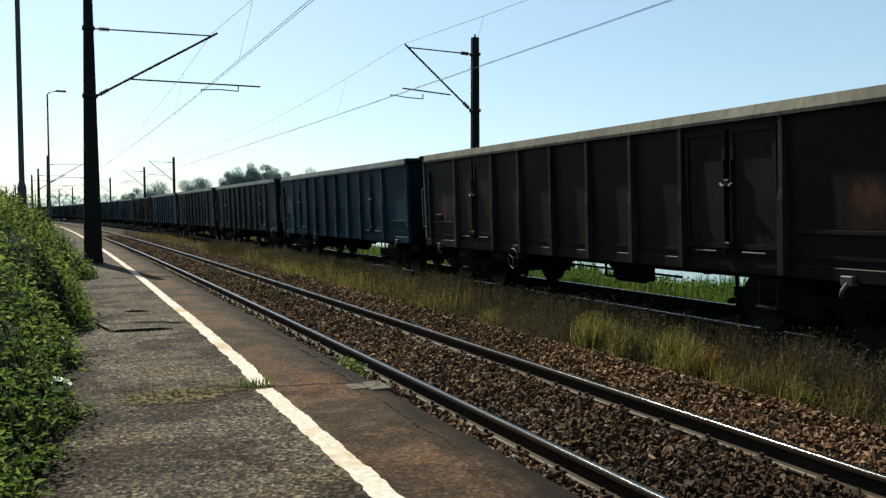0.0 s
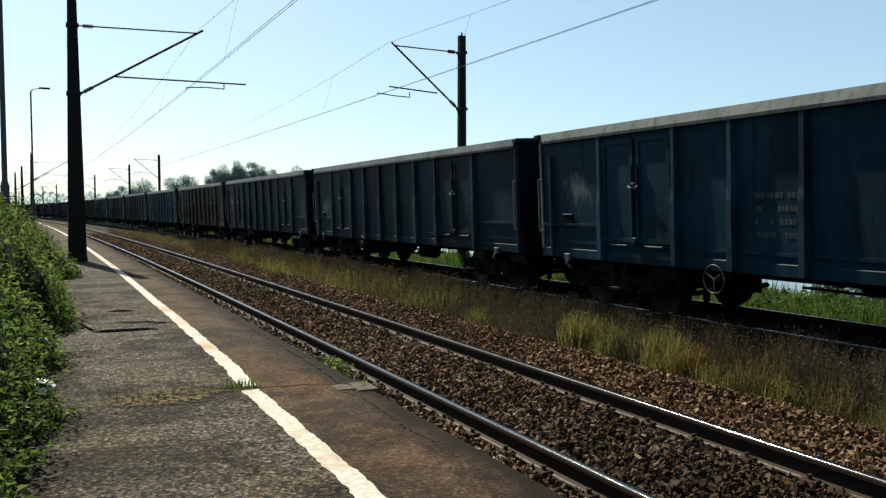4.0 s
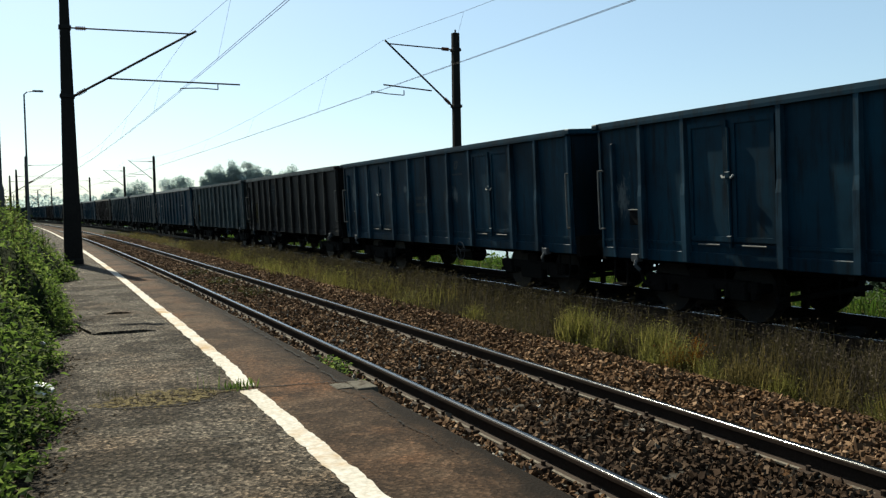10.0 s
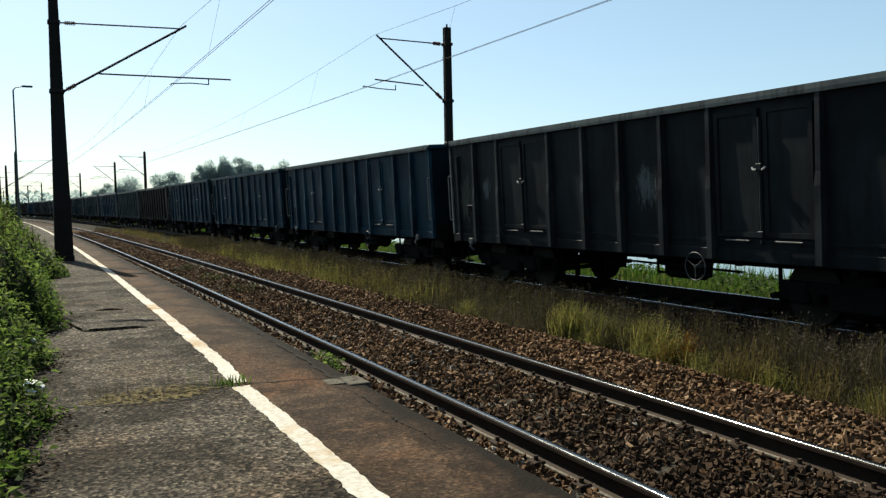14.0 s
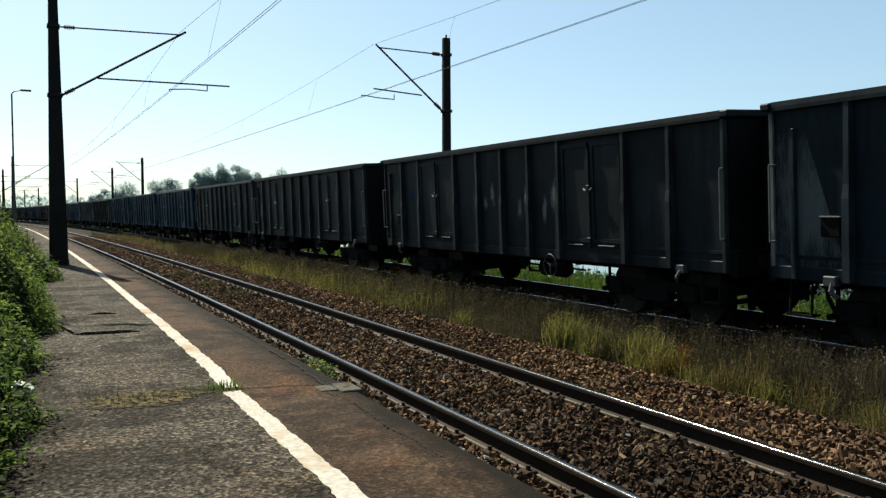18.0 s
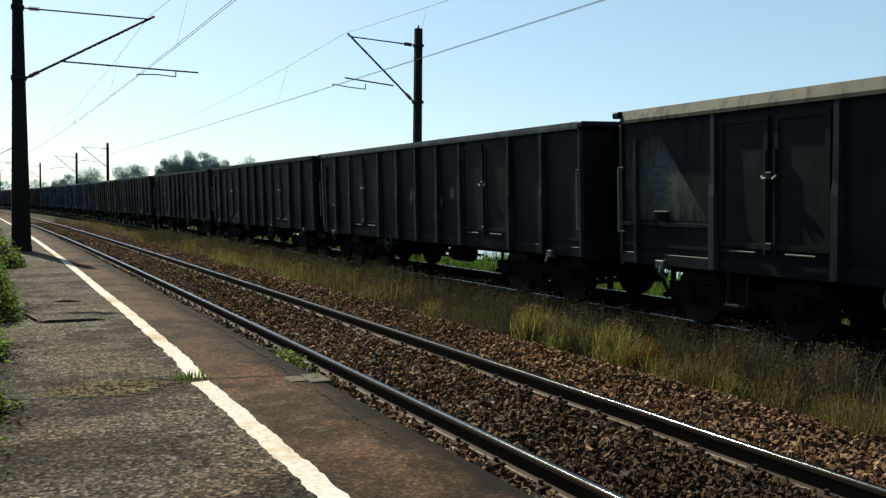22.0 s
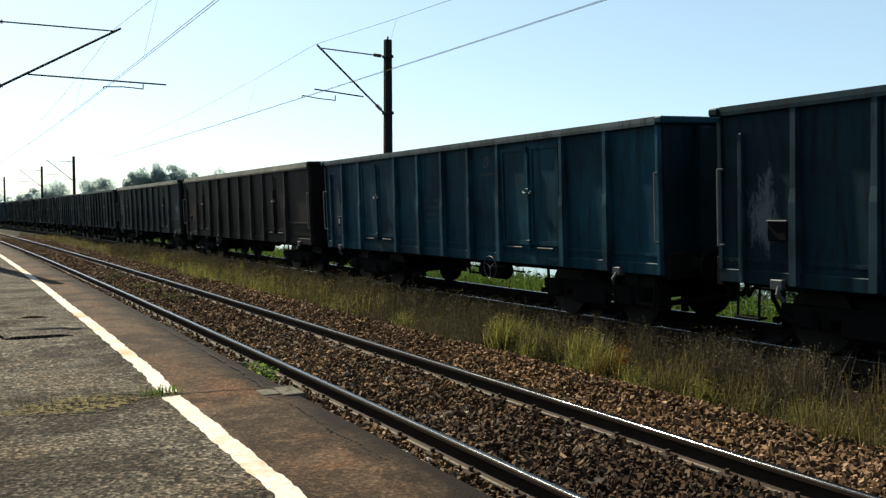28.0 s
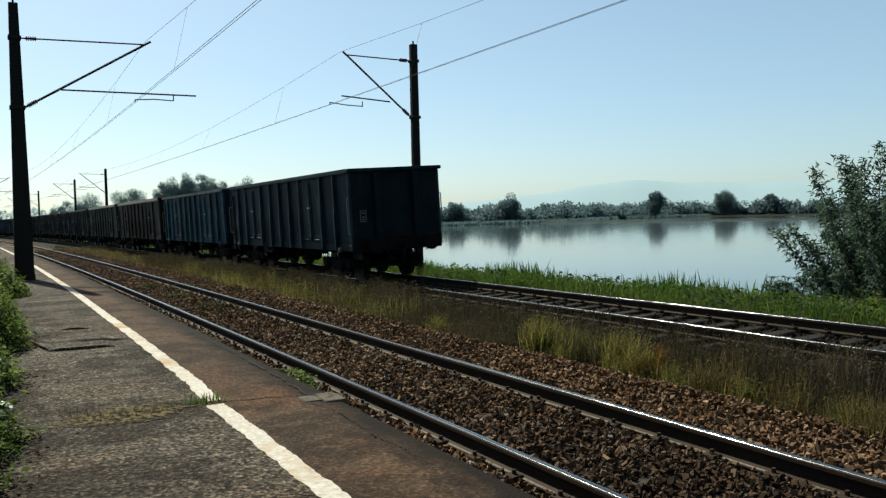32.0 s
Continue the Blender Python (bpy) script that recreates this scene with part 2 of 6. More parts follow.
RAIL_FOOT = surface("dusty_rail_foot", (0.0603, 0.051, 0.0418), (0.1206, 0.1067, 0.0882), 3, 30, 0.9, 0, 0.3, 0.004, (0.0232, 0.0162, 0.0116), (0.55, 0.68), 4)
RAIL_TOP = surface("polished_rail_head", (0.075, 0.075, 0.075), (0.12, 0.12, 0.12), 1, 90, 0.19, 1.0, 0.0)
_n, _l, _p = RAIL_TOP.node_tree.nodes, RAIL_TOP.node_tree.links, RAIL_TOP.node_tree.nodes["Principled BSDF"]
_m = _n.new("ShaderNodeMapping")             # scratches run along the rail
_m.inputs["Scale"].default_value = (260, 1.5, 260)
_l.new(_n.new("ShaderNodeTexCoord").outputs["Object"], _m.inputs["Vector"])
bump_node(_n, _l, _p, noise_node(_n, _l, _m.outputs[0], 1.0, 2), 0.45, 0.002)
FAR_FOOT = surface("dark_rail_foot", (0.012, 0.010, 0.008), (0.03, 0.026, 0.021), 3, 30, 0.9, 0, 0.3, 0.004)
DARK_SLEEPER = surface("dark_sleeper", (0.0075, 0.0068, 0.006), (0.0190, 0.0170, 0.0150), 2, 35, 0.9, 0, 0.5, 0.008)
# second track's ballast: oil, with the weeds' shade put into the colour
OILY_SHADED_BED = surface("oily_shaded_bed", (0.0033, 0.0025, 0.0021), (0.01, 0.0075, 0.0058), 6, 26, 0.95, 0, 1.0, 0.04)
OILY_SHADED_STONES = foliage("oily_shaded_stone", [(0.0043, 0.0032, 0.0022), (0.0097, 0.007, 0.0048), (0.0182, 0.0134, 0.0097), (0.0402, 0.0311, 0.0236)], 0.0, 0.9, 0.8)
SLEEPER = surface("sleeper_concrete", (0.021, 0.018, 0.0151), (0.0422, 0.0379, 0.0326), 2, 35, 0.9, 0, 0.5, 0.008, (0.0125, 0.0085, 0.0059), (0.5, 0.65), 3)
MAST = surface("mast_concrete", (0.009, 0.0086, 0.0081), (0.018, 0.0167, 0.0153), 1.2, 30, 0.9, 0, 0.5, 0.01, (0.0099, 0.009, 0.0081), (0.55, 0.7), 2)
STEEL = surface("dull_steel", (0.010, 0.010, 0.010), (0.022, 0.021, 0.020), 3, 60, 0.8, 0.0, 0.2, 0.003)
GREY_STEEL = surface("grey_painted_steel", (0.04, 0.0424, 0.0456), (0.068, 0.072, 0.076), 2, 50, 0.55, 0.2, 0.2, 0.003)
INSULATOR = surface("brown_insulator", (0.06, 0.025, 0.015), (0.1, 0.04, 0.025), 8, 60, 0.25)
COPPER = surface("contact_wire", (0.018, 0.016, 0.014), (0.03, 0.026, 0.022), 3, 60, 0.8, 0.0, 0.0)
UNDER = surface("underframe_grime", (0.0035, 0.0032, 0.003), (0.009, 0.008, 0.0072), 2, 40, 0.85, 0, 0.4, 0.01)
for nd in UNDER.node_tree.nodes:
    if nd.type == "BSDF_PRINCIPLED":
        nd.inputs["Specular IOR Level"].default_value = 0.04     # matt soot and grease
WHEEL_RIM = surface("wheel_steel", (0.015, 0.014, 0.013), (0.035, 0.032, 0.03), 4, 50, 0.5, 0.7, 0.2, 0.004)
PALE_STEEL = surface("chalky_white_steel", (0.20, 0.20, 0.19), (0.36, 0.36, 0.34), 4, 40, 0.7, 0.0, 0.2, 0.004)
DULL_PALE = surface("dull_grey_steel", (0.07, 0.07, 0.068), (0.13, 0.13, 0.125), 4, 40, 0.7, 0.0, 0.2, 0.004)
WHITE_MARK = surface("faded_white_lettering", (0.022, 0.028, 0.030), (0.052, 0.057, 0.057), 6, 40, 0.8, 0, 0, 0.002)
LABEL_DARK = surface("label_holder_black", (0.0018, 0.0022, 0.0026), (0.004, 0.0046, 0.0052), 3, 40, 0.8)
PAINT = wagon_paint()
DARK_STONES = foliage("oil_shade_stone", [(0.0166, 0.0103, 0.0068), (0.0350, 0.0217, 0.0136), (0.0598, 0.0374, 0.0240), (0.1297, 0.0882, 0.0582)], 0.0, 0.9, 0.8)
RUSTY_STONES = foliage("rusty_stone", [(0.033, 0.0173, 0.0083), (0.078, 0.0428, 0.021), (0.135, 0.0765, 0.039), (0.2475, 0.162, 0.099)], 0.0, 0.9, 0.8)
STONES = foliage("ballast_stone", [(0.0329, 0.0196, 0.0116), (0.0700, 0.0412, 0.0237), (0.1194, 0.0710, 0.0412), (0.2368, 0.1565, 0.0988)], 0.0, 0.9, 0.5)
LEAF = foliage("bramble_leaf", [(0.0230, 0.0391, 0.0138), (0.0517, 0.0782, 0.0264), (0.0897, 0.1196, 0.0471), (0.1610, 0.1840, 0.0943)], 0.55, 0.75, 1.7)
GRASS = foliage("green_grass", [(0.017, 0.0185, 0.0080), (0.030, 0.031, 0.0125), (0.052, 0.051, 0.0215)], 0.4, 0.6, 0.5, (0.62, 0.62, 0.36))
STRAW = foliage("straw_grass", [(0.0403, 0.0336, 0.014), (0.0829, 0.0672, 0.0286), (0.14, 0.1098, 0.056)], 0.45, 0.7, 0.9, (0.62, 0.62, 0.36))
TUFT = foliage("yellow_green_tuft", [(0.0675, 0.0689, 0.021), (0.1175, 0.1118, 0.036), (0.1875, 0.1625, 0.072)], 0.5, 0.7, 1.5, (0.62, 0.62, 0.36))
BANK = foliage("lush_bank_green", [(0.0201, 0.0385, 0.0102), (0.0335, 0.0589, 0.016), (0.0578, 0.0862, 0.0293)], 0.5, 0.6, 0.5)
WEED = foliage("dry_grey_weed", [(0.0225, 0.0181, 0.0144), (0.0450, 0.0363, 0.0287), (0.0800, 0.0638, 0.0500)], 0.25, 0.8, 0.6)
PALE_STALK = foliage("pale_dry_stalk", [(0.075, 0.072, 0.048), (0.130, 0.124, 0.086), (0.210, 0.200, 0.150)], 0.4, 0.7, 0.8, (0.62, 0.62, 0.46))
REED = foliage("reed_blade", [(0.0209, 0.047, 0.0093), (0.0362, 0.0711, 0.0139), (0.058, 0.0935, 0.0255)], 0.5, 0.55, 0.3)
WILLOW = foliage("willow_leaf", [(0.024, 0.041, 0.0270), (0.056, 0.084, 0.0600), (0.175, 0.212, 0.1780)], 0.4, 0.6, 0.8, (0.56, 0.70, 0.50))
# haze before the far trees, put into their pale leaf colour
HAZED_FAR_LEAF = foliage("haze_pale_leaf", [(0.290, 0.345, 0.340), (0.340, 0.400, 0.385), (0.400, 0.455, 0.430)], 0.6, 0.8, 0.05, (0.62, 0.68, 0.70))
BARK = surface("bark", (0.05, 0.04, 0.03), (0.1, 0.085, 0.065), 3, 30, 0.9, 0, 0.8, 0.02)


# ---- geometry helpers ----
def mesh_of(name, verts, faces, material, smooth=False):
    me = bpy.data.meshes.new(name)
    me.from_pydata(verts, [], faces)
    me.materials.append(material)
    if smooth:
        me.polygons.foreach_set("use_smooth", [True] * len(me.polygons))
    me.update()
    return me


def part(name, bm, material, parent=None, label=""):
    """Links a bmesh as one mesh object under a thing or a part."""
    me = bpy.data.meshes.new(name)
    bm.normal_update()
    bm.to_mesh(me)
    bm.free()
    me.materials.append(material)
    ob = new(name, me)
    if parent:
        ob.parent = parent
    return tagged(ob, label)


def box(bm, x0, x1, y0, y1, z0, z1, bevel=0.0):
    g = bmesh.ops.create_cube(bm, size=1.0, matrix=Matrix.LocRotScale(((x0 + x1) / 2, (y0 + y1) / 2, (z0 + z1) / 2), None, (abs(x1 - x0), abs(y1 - y0), abs(z1 - z0))))
    if bevel:
        bmesh.ops.bevel(bm, geom=list({e for v in g["verts"] for e in v.link_edges}), offset=bevel, segments=1, affect="EDGES")
    return bm


def rod(bm, a, b, r, r2=None, sides=8):
    a, b = Vector(a), Vector(b)
    d = b - a
    m = Matrix.Translation((a + b) / 2) @ d.to_track_quat("Z", "Y").to_matrix().to_4x4()
    bmesh.ops.create_cone(bm, cap_ends=True, segments=sides, radius1=r, radius2=r if r2 is None else r2, depth=d.length, matrix=m)
    return bm


def tube(bm, points, r, sides=6):
    for a, b in zip(points, points[1:]):
        rod(bm, a, b, r, None, sides)
    return bm


def ring(bm, centre, radius, r, axis="X", n=20):
    c = Vector(centre)
    u, v = {"X": (Vector((0, 1, 0)), Vector((0, 0, 1))), "Y": (Vector((1, 0, 0)), Vector((0, 0, 1))), "Z": (Vector((1, 0, 0)), Vector((0, 1, 0)))}[axis]
    pts = [c + radius * (math.cos(2 * math.pi * i / n) * u + math.sin(2 * math.pi * i / n) * v) for i in range(n + 1)]
    return tube(bm, pts, r, 5)


def along(name, profile, ys, material, closed=True, cant=0.0, axis_x=0.0, axis_z=0.0, label=""):
    """A profile of (x, z) swept along the bend."""
    verts, faces, k = [], [], len(profile)
    ca, sa = math.cos(cant), math.sin(cant)
    for y in ys:
        for x, z in profile:
            verts.append(at(axis_x + x * ca - z * sa, y, axis_z + x * sa + z * ca))
    for j in range(len(ys) - 1):
        for i in range(k if closed else k - 1):
            a, b = j * k + i, j * k + (i + 1) % k
            faces.append((a, b, b + k, a + k))
    if closed:
        faces += [tuple(range(k)), tuple(range(len(verts) - 1, len(verts) - 1 - k, -1))]
    return tagged(new(name, mesh_of(name, verts, faces, material)), label)


def spread(name, base_v, base_f, places, material, parent=None):
    """Many small pieces in one mesh: base_v (k, n, 3) variants, places (variant, matrix 3x3, position)."""
    variants = np.array(base_v, float)
    which, mats, pos = places
    v = np.einsum("mij,mkj->mki", mats, variants[which]) + pos[:, None, :]
    count, k = v.shape[0], v.shape[1]
    f = np.array(base_f, int)
    side = f.shape[1]
    idx = (f[None] + (np.arange(count) * k)[:, None, None]).reshape(-1)
    me = bpy.data.meshes.new(name)
    me.vertices.add(count * k)
    me.vertices.foreach_set("co", v.reshape(-1))
    me.loops.add(len(idx))
    me.loops.foreach_set("vertex_index", idx)
    me.polygons.add(len(idx) // side)
    me.polygons.foreach_set("loop_start", np.arange(0, len(idx), side))
    me.polygons.foreach_set("use_smooth", [False] * (len(idx) // side))
    me.materials.append(material)
    me.update(calc_edges=True)
    me.validate()
    ob = new(name, me)
    if parent:
        ob.parent = parent
    return ob


def turns(rng, n, tilt=math.pi, least=None):
    """Random rotations as (n, 3, 3): any heading, leaning up to tilt."""
    h, t, s = rng.uniform(0, 2 * math.pi, n), rng.uniform(-tilt if least is None else least, tilt, n), rng.uniform(0, 2 * math.pi, n)
    z = np.zeros(n)
    o = np.ones(n)
    rz = np.stack([np.stack([np.cos(h), -np.sin(h), z], 1), np.stack([np.sin(h), np.cos(h), z], 1), np.stack([z, z, o], 1)], 1)
    rx = np.stack([np.stack([o, z, z], 1), np.stack([z, np.cos(t), -np.sin(t)], 1), np.stack([z, np.sin(t), np.cos(t)], 1)], 1)
    rs = np.stack([np.stack([np.cos(s), -np.sin(s), z], 1), np.stack([np.sin(s), np.cos(s), z], 1), np.stack([z, z, o], 1)], 1)
    return rz @ rx @ rs


def bends(y):
    return -K * np.asarray(y) ** 2 / 2


# ---- ground, water, distance ----
LAKE_Z = -1.5


def lake_at(x, y):
    lx = x - bend(y)
    return lx > 15.5 + 1.2 * math.sin(y * 0.11) + 0.6 * math.sin(y * 0.31) and y < (257 if x < 195 else min(330, 257 + (x - 195) * 0.9)) and x < 330


def ground_z(x, y):
    lx = x - bend(y)
    if lake_at(x, y):
        return -2.4
    if lx < -1.9:
        return -0.25
    if lx < 8.6:
        return -0.27
    if lx < 15.5 and y < 262:
        return -0.27 - 1.0 * min(1, (lx - 8.6) / 6)
    return -1.2 if y > -50 else -0.5


def build_ground():
    xs = [-3600, -1500, -600, -250, -90, -40, -15, -8, -4, -1.9, -0.9, 0.9, 1.9, 3.0, 4.3, 6.2, 8.6, 10, 11.5, 13, 14, 15, 16, 17, 18.5, 22, 30, 45, 70, 100, 140, 180, 210, 230, 245, 256, 264, 272, 285, 300, 330, 380, 450, 700, 1500, 3600]
    ys = [-3600, -1500, -500, -200] + list(range(-120, -20, 10)) + list(range(-20, 80, 2)) + list(range(80, 250, 10)) + [250, 254, 258, 262, 270, 280, 290, 300, 310, 320, 330, 340,  400, 550, 900, 1700, 3600]
    verts, faces = [], []
    for y in ys:
        for x in xs:
            wx = x + (bend(y) if x < 60 else bend(y) * max(0, 1 - (x - 60) / 150))
            verts.append((wx, y, ground_z(wx, y) + (0.03 * noise.noise(Vector((wx * 0.6, y * 0.6, 0))) if abs(y) < 80 else 0)))
    k = len(xs)
    for j in range(len(ys) - 1):
        for i in range(k - 1):
            faces.append((j * k + i, j * k + i + 1, (j + 1) * k + i + 1, (j + 1) * k + i))
    tagged(new("ground", mesh_of("ground", verts, faces, SOIL)), "bare and grassy soil of the railway land", "ground", "", "structure")


def build_water():
    m = bpy.data.materials.new("lake_water")
    n, l, p = nodes_of(m)
    c = n.new("ShaderNodeTexCoord").outputs["Object"]
    p.inputs["Base Color"].default_value = (0.035, 0.05, 0.055, 1)
    p.inputs["Roughness"].default_value = 0.06
    p.inputs["Specular IOR Level"].default_value = 0.5
    p.inputs["IOR"].default_value = 1.33
    mp = n.new("ShaderNodeMapping")
    mp.inputs["Scale"].default_value = (0.5, 1.2, 1)
    l.new(c, mp.inputs["Vector"])
    bump_node(n, l, p, noise_node(n, l, mp.outputs[0], 1.6, 3), 0.05, 0.05)
    v = [(8, -200, LAKE_Z), (480, -200, LAKE_Z), (480, 400, LAKE_Z), (8, 400, LAKE_Z)]
    tagged(new("water", mesh_of("water", v, [(0, 1, 2, 3)], m)), "still lake water mirroring the pale sky", "lake", "", "structure")


build_ground()
build_water()


# ---- platform ----
def build_platform():
    ys = list(range(-30, 6, 3)) + [6.85] + list(range(9, 34, 3)) + list(range(34, 130, 8))
    base = tagged(new("platform"), "low asphalt station platform with worn edge line", "platform", "", "structure")
    for name, prof, m, lab in (
        ("walkway", [(-9.0, PLAT + 0.01), (-2.80, PLAT), (-2.80, -0.3), (-9.0, -0.3)], ASPHALT, "weathered grey asphalt walkway"),
        ("edge_strip", [(-2.796, PLAT), (-2.35, PLAT + 0.004), (-1.86, PLAT - 0.012), (-1.81, PLAT - 0.05), (-1.80, -0.3), (-2.796, -0.3)], BROWN_ASPHALT, "rust-stained asphalt along the edge"),
    ):
        ob = along(name, prof, ys, m, label=lab)
        ob.parent = base
    # the painted safety line, worn along its edges
    rnd = random.Random(8)
    verts, faces, y, j = [], [], -20.0, 0
    while y < 110:
        step = 0.05 if 2 < y < 24 else 0.5
        w = 0.007 if y < 30 else 0.004
        off = float(np.interp(y, [6.86, 7.0, 8, 9.5, 12, 14, 22, 40], [0.0, 0.005, 0.055, 0.065, 0.085, 0.078, 0.11, 0.08])) + 0.006 * math.sin(y * 9) + 0.004 * math.sin(y * 23)
        a, b = -2.860 + off + rnd.uniform(-w, w), -2.715 + off + rnd.uniform(-w, w)
        verts += [at(a, y, PLAT + 0.004), at(b, y, PLAT + 0.004)]
        if j:
            n = len(verts)
            if not (6.87 < y < 7.0):
                faces.append((n - 4, n - 3, n - 1, n - 2))
        y, j = y + step, j + 1
    ob = new("safety_line", mesh_of("safety_line", verts, faces, LINE_PAINT))
    ob.parent = base
    tagged(ob, "chipped cream-white painted safety line")
    # tar seams and cracks
    for a, b, w in (
        ((-4.3, 6.86), (-3.8, 6.65), 0.020), ((-3.8, 6.65), (-3.08, 6.59), 0.022), ((-3.08, 6.59), (-2.86, 6.86), 0.012), ((-3.18, 7.17), (-2.88, 6.95), 0.022),
        ((-2.80, 6.95), (-2.1, 6.80), 0.024), ((-2.12, 6.79), (-1.8, 6.76), 0.022), 
        ((-1.98, 12.9), (-1.955, 9.76), 0.014), ((-1.955, 9.77), (-2.005, 7.2), 0.017), ((-2.005, 7.21), (-2.03, 6.82), 0.020), ((-2.13, 6.46), (-2.04, 6.2), 0.016), ((-2.04, 6.21), (-2.08, 5.18), 0.014), ((-2.08, 5.19), (-2.05, 4.44), 0.012),
        ((-3.5, 10.25), (-3.27, 8.82), 0.016), ((-3.0, 10.9), (-2.75, 9.9), 0.012), ((-4.1, 8.9), (-3.3, 8.6), 0.012), ((-2.4, 9.3), (-1.95, 8.9), 0.010), ((-4.2, 5.6), (-3.0, 5.2), 0.008), ((-4.2, 17.2), (-2.9, 17.0), 0.016),
        ((-3.25, 11.57), (-3.15, 11.51), 0.030), ((-3.28, 11.24), (-3.18, 11.18), 0.022), ((-3.33, 5.53), (-3.2, 5.48), 0.020),
    ):
        verts, faces, steps = [], [], 60
        d = Vector((b[0] - a[0], b[1] - a[1]))
        nrm = Vector((-d.y, d.x)).normalized()
        for i in range(steps + 1):
            u = i / steps
            wob = 0.35 * w * math.sin(i * 1.9 + a[1]) + rnd.uniform(-0.4, 0.4) * w
            hw = w * (0.5 if 0 < i < steps else 0.1) * rnd.uniform(0.6, 1.2)
            c = Vector(a) + d * u + nrm * (wob + (0.03 * noise.noise(Vector((d.length * u * 1.3, a[0] * 3, 0))) + 0.025 * noise.noise(Vector((d.length * u * 5, a[1], 1)))))
            for s in (-1, 1):
                q = c + nrm * hw * s
                verts.append(at(q.x, q.y, PLAT + 0.0075))
            if i and (w > 0.019 or noise.noise(Vector((a[0] * 5, i * 0.35, 4))) > -0.12):
                n = len(verts)
                faces.append((n - 4, n - 3, n - 1, n - 2))
        ob = new("tar_seam", mesh_of("tar_seam", verts, faces, TAR))
        ob.parent = base

    # pale broken concrete at the joint by the edge
    bm = bmesh.new()
    for x0, x1, y0, y1, h in ((-2.14, -2.0, 6.50, 6.73, 0.004), (-1.995, -1.815, 6.43, 6.75, 0.006)):
        box(bm, x0, x1, y0, y1, PLAT - 0.06, PLAT + h, 0.006)
    for v in bm.verts:
        v.co.x += 0.02 * noise.noise(v.co * 9)
        v.co.y += 0.04 * noise.noise(v.co * 7 + Vector((3, 1, 0)))
    part("concrete_fragment", bm, JOINT_CONCRETE, base, "pale broken concrete at the joint")
    # lifted slabs of asphalt, each with a low broken lip
    for front, back, h in ((((-4.02, 12.55), (-3.97, 12.2), (-3.92, 11.75), (-3.86, 11.3), (-3.80, 10.98), (-3.79, 10.93)), ((-3.72, 12.4), (-3.70, 12.1), (-3.66, 11.7), (-3.62, 11.3), (-3.6, 11.0), (-3.6, 10.95)), 0.036), (((-3.80, 10.91), (-3.70, 10.89), (-3.42, 10.86), (-3.22, 10.86), (-3.05, 10.88)), ((-3.90, 12.3), (-3.70, 12.35), (-3.45, 12.3), (-3.2, 12.25), (-3.0, 12.2)), 0.036), (((-3.51, 13.06), (-3.40, 13.03), (-3.26, 13.01), (-3.13, 13.00)), ((-3.6, 13.9), (-3.4, 14.0), (-3.2, 14.0), (-3.0, 13.9)), 0.028)):
        k = len(front)
        verts = [at(x, y, PLAT - 0.01) for x, y in front] + [at(x, y + rnd.uniform(-0.01, 0.01), PLAT + (h if 0 < i < k - 1 else 0.007)) for i, (x, y) in enumerate(front)] + [at(x, y, PLAT + 0.005) for x, y in back]
        faces = [(r * k + i, r * k + i + 1, (r + 1) * k + i + 1, (r + 1) * k + i) for r in (0, 1) for i in range(k - 1)]
        ob = new("lifted_slab", mesh_of("lifted_slab", verts, faces, ASPHALT))
        ob.parent = base


build_platform()


# ---- tracks ----
def rail_profile(x):
    h = [(-0.034, -0.012), (-0.026, -0.006), (0.026, -0.006), (0.034, -0.012), (0.036, -0.038), (0.008, -0.052), (0.008, -0.135), (0.065, -0.158), (0.065, -0.170), (-0.065, -0.170), (-0.065, -0.158), (-0.008, -0.135), (-0.008, -0.052), (-0.036, -0.038)]
    return [(x + a, b) for a, b in h]


HEAD = [(-0.030, -0.012), (-0.028, -0.004), (-0.020, 0.0002), (-0.008, 0.0018), (0.008, 0.0018), (0.020, 0.0002), (0.028, -0.004), (0.030, -0.012)]


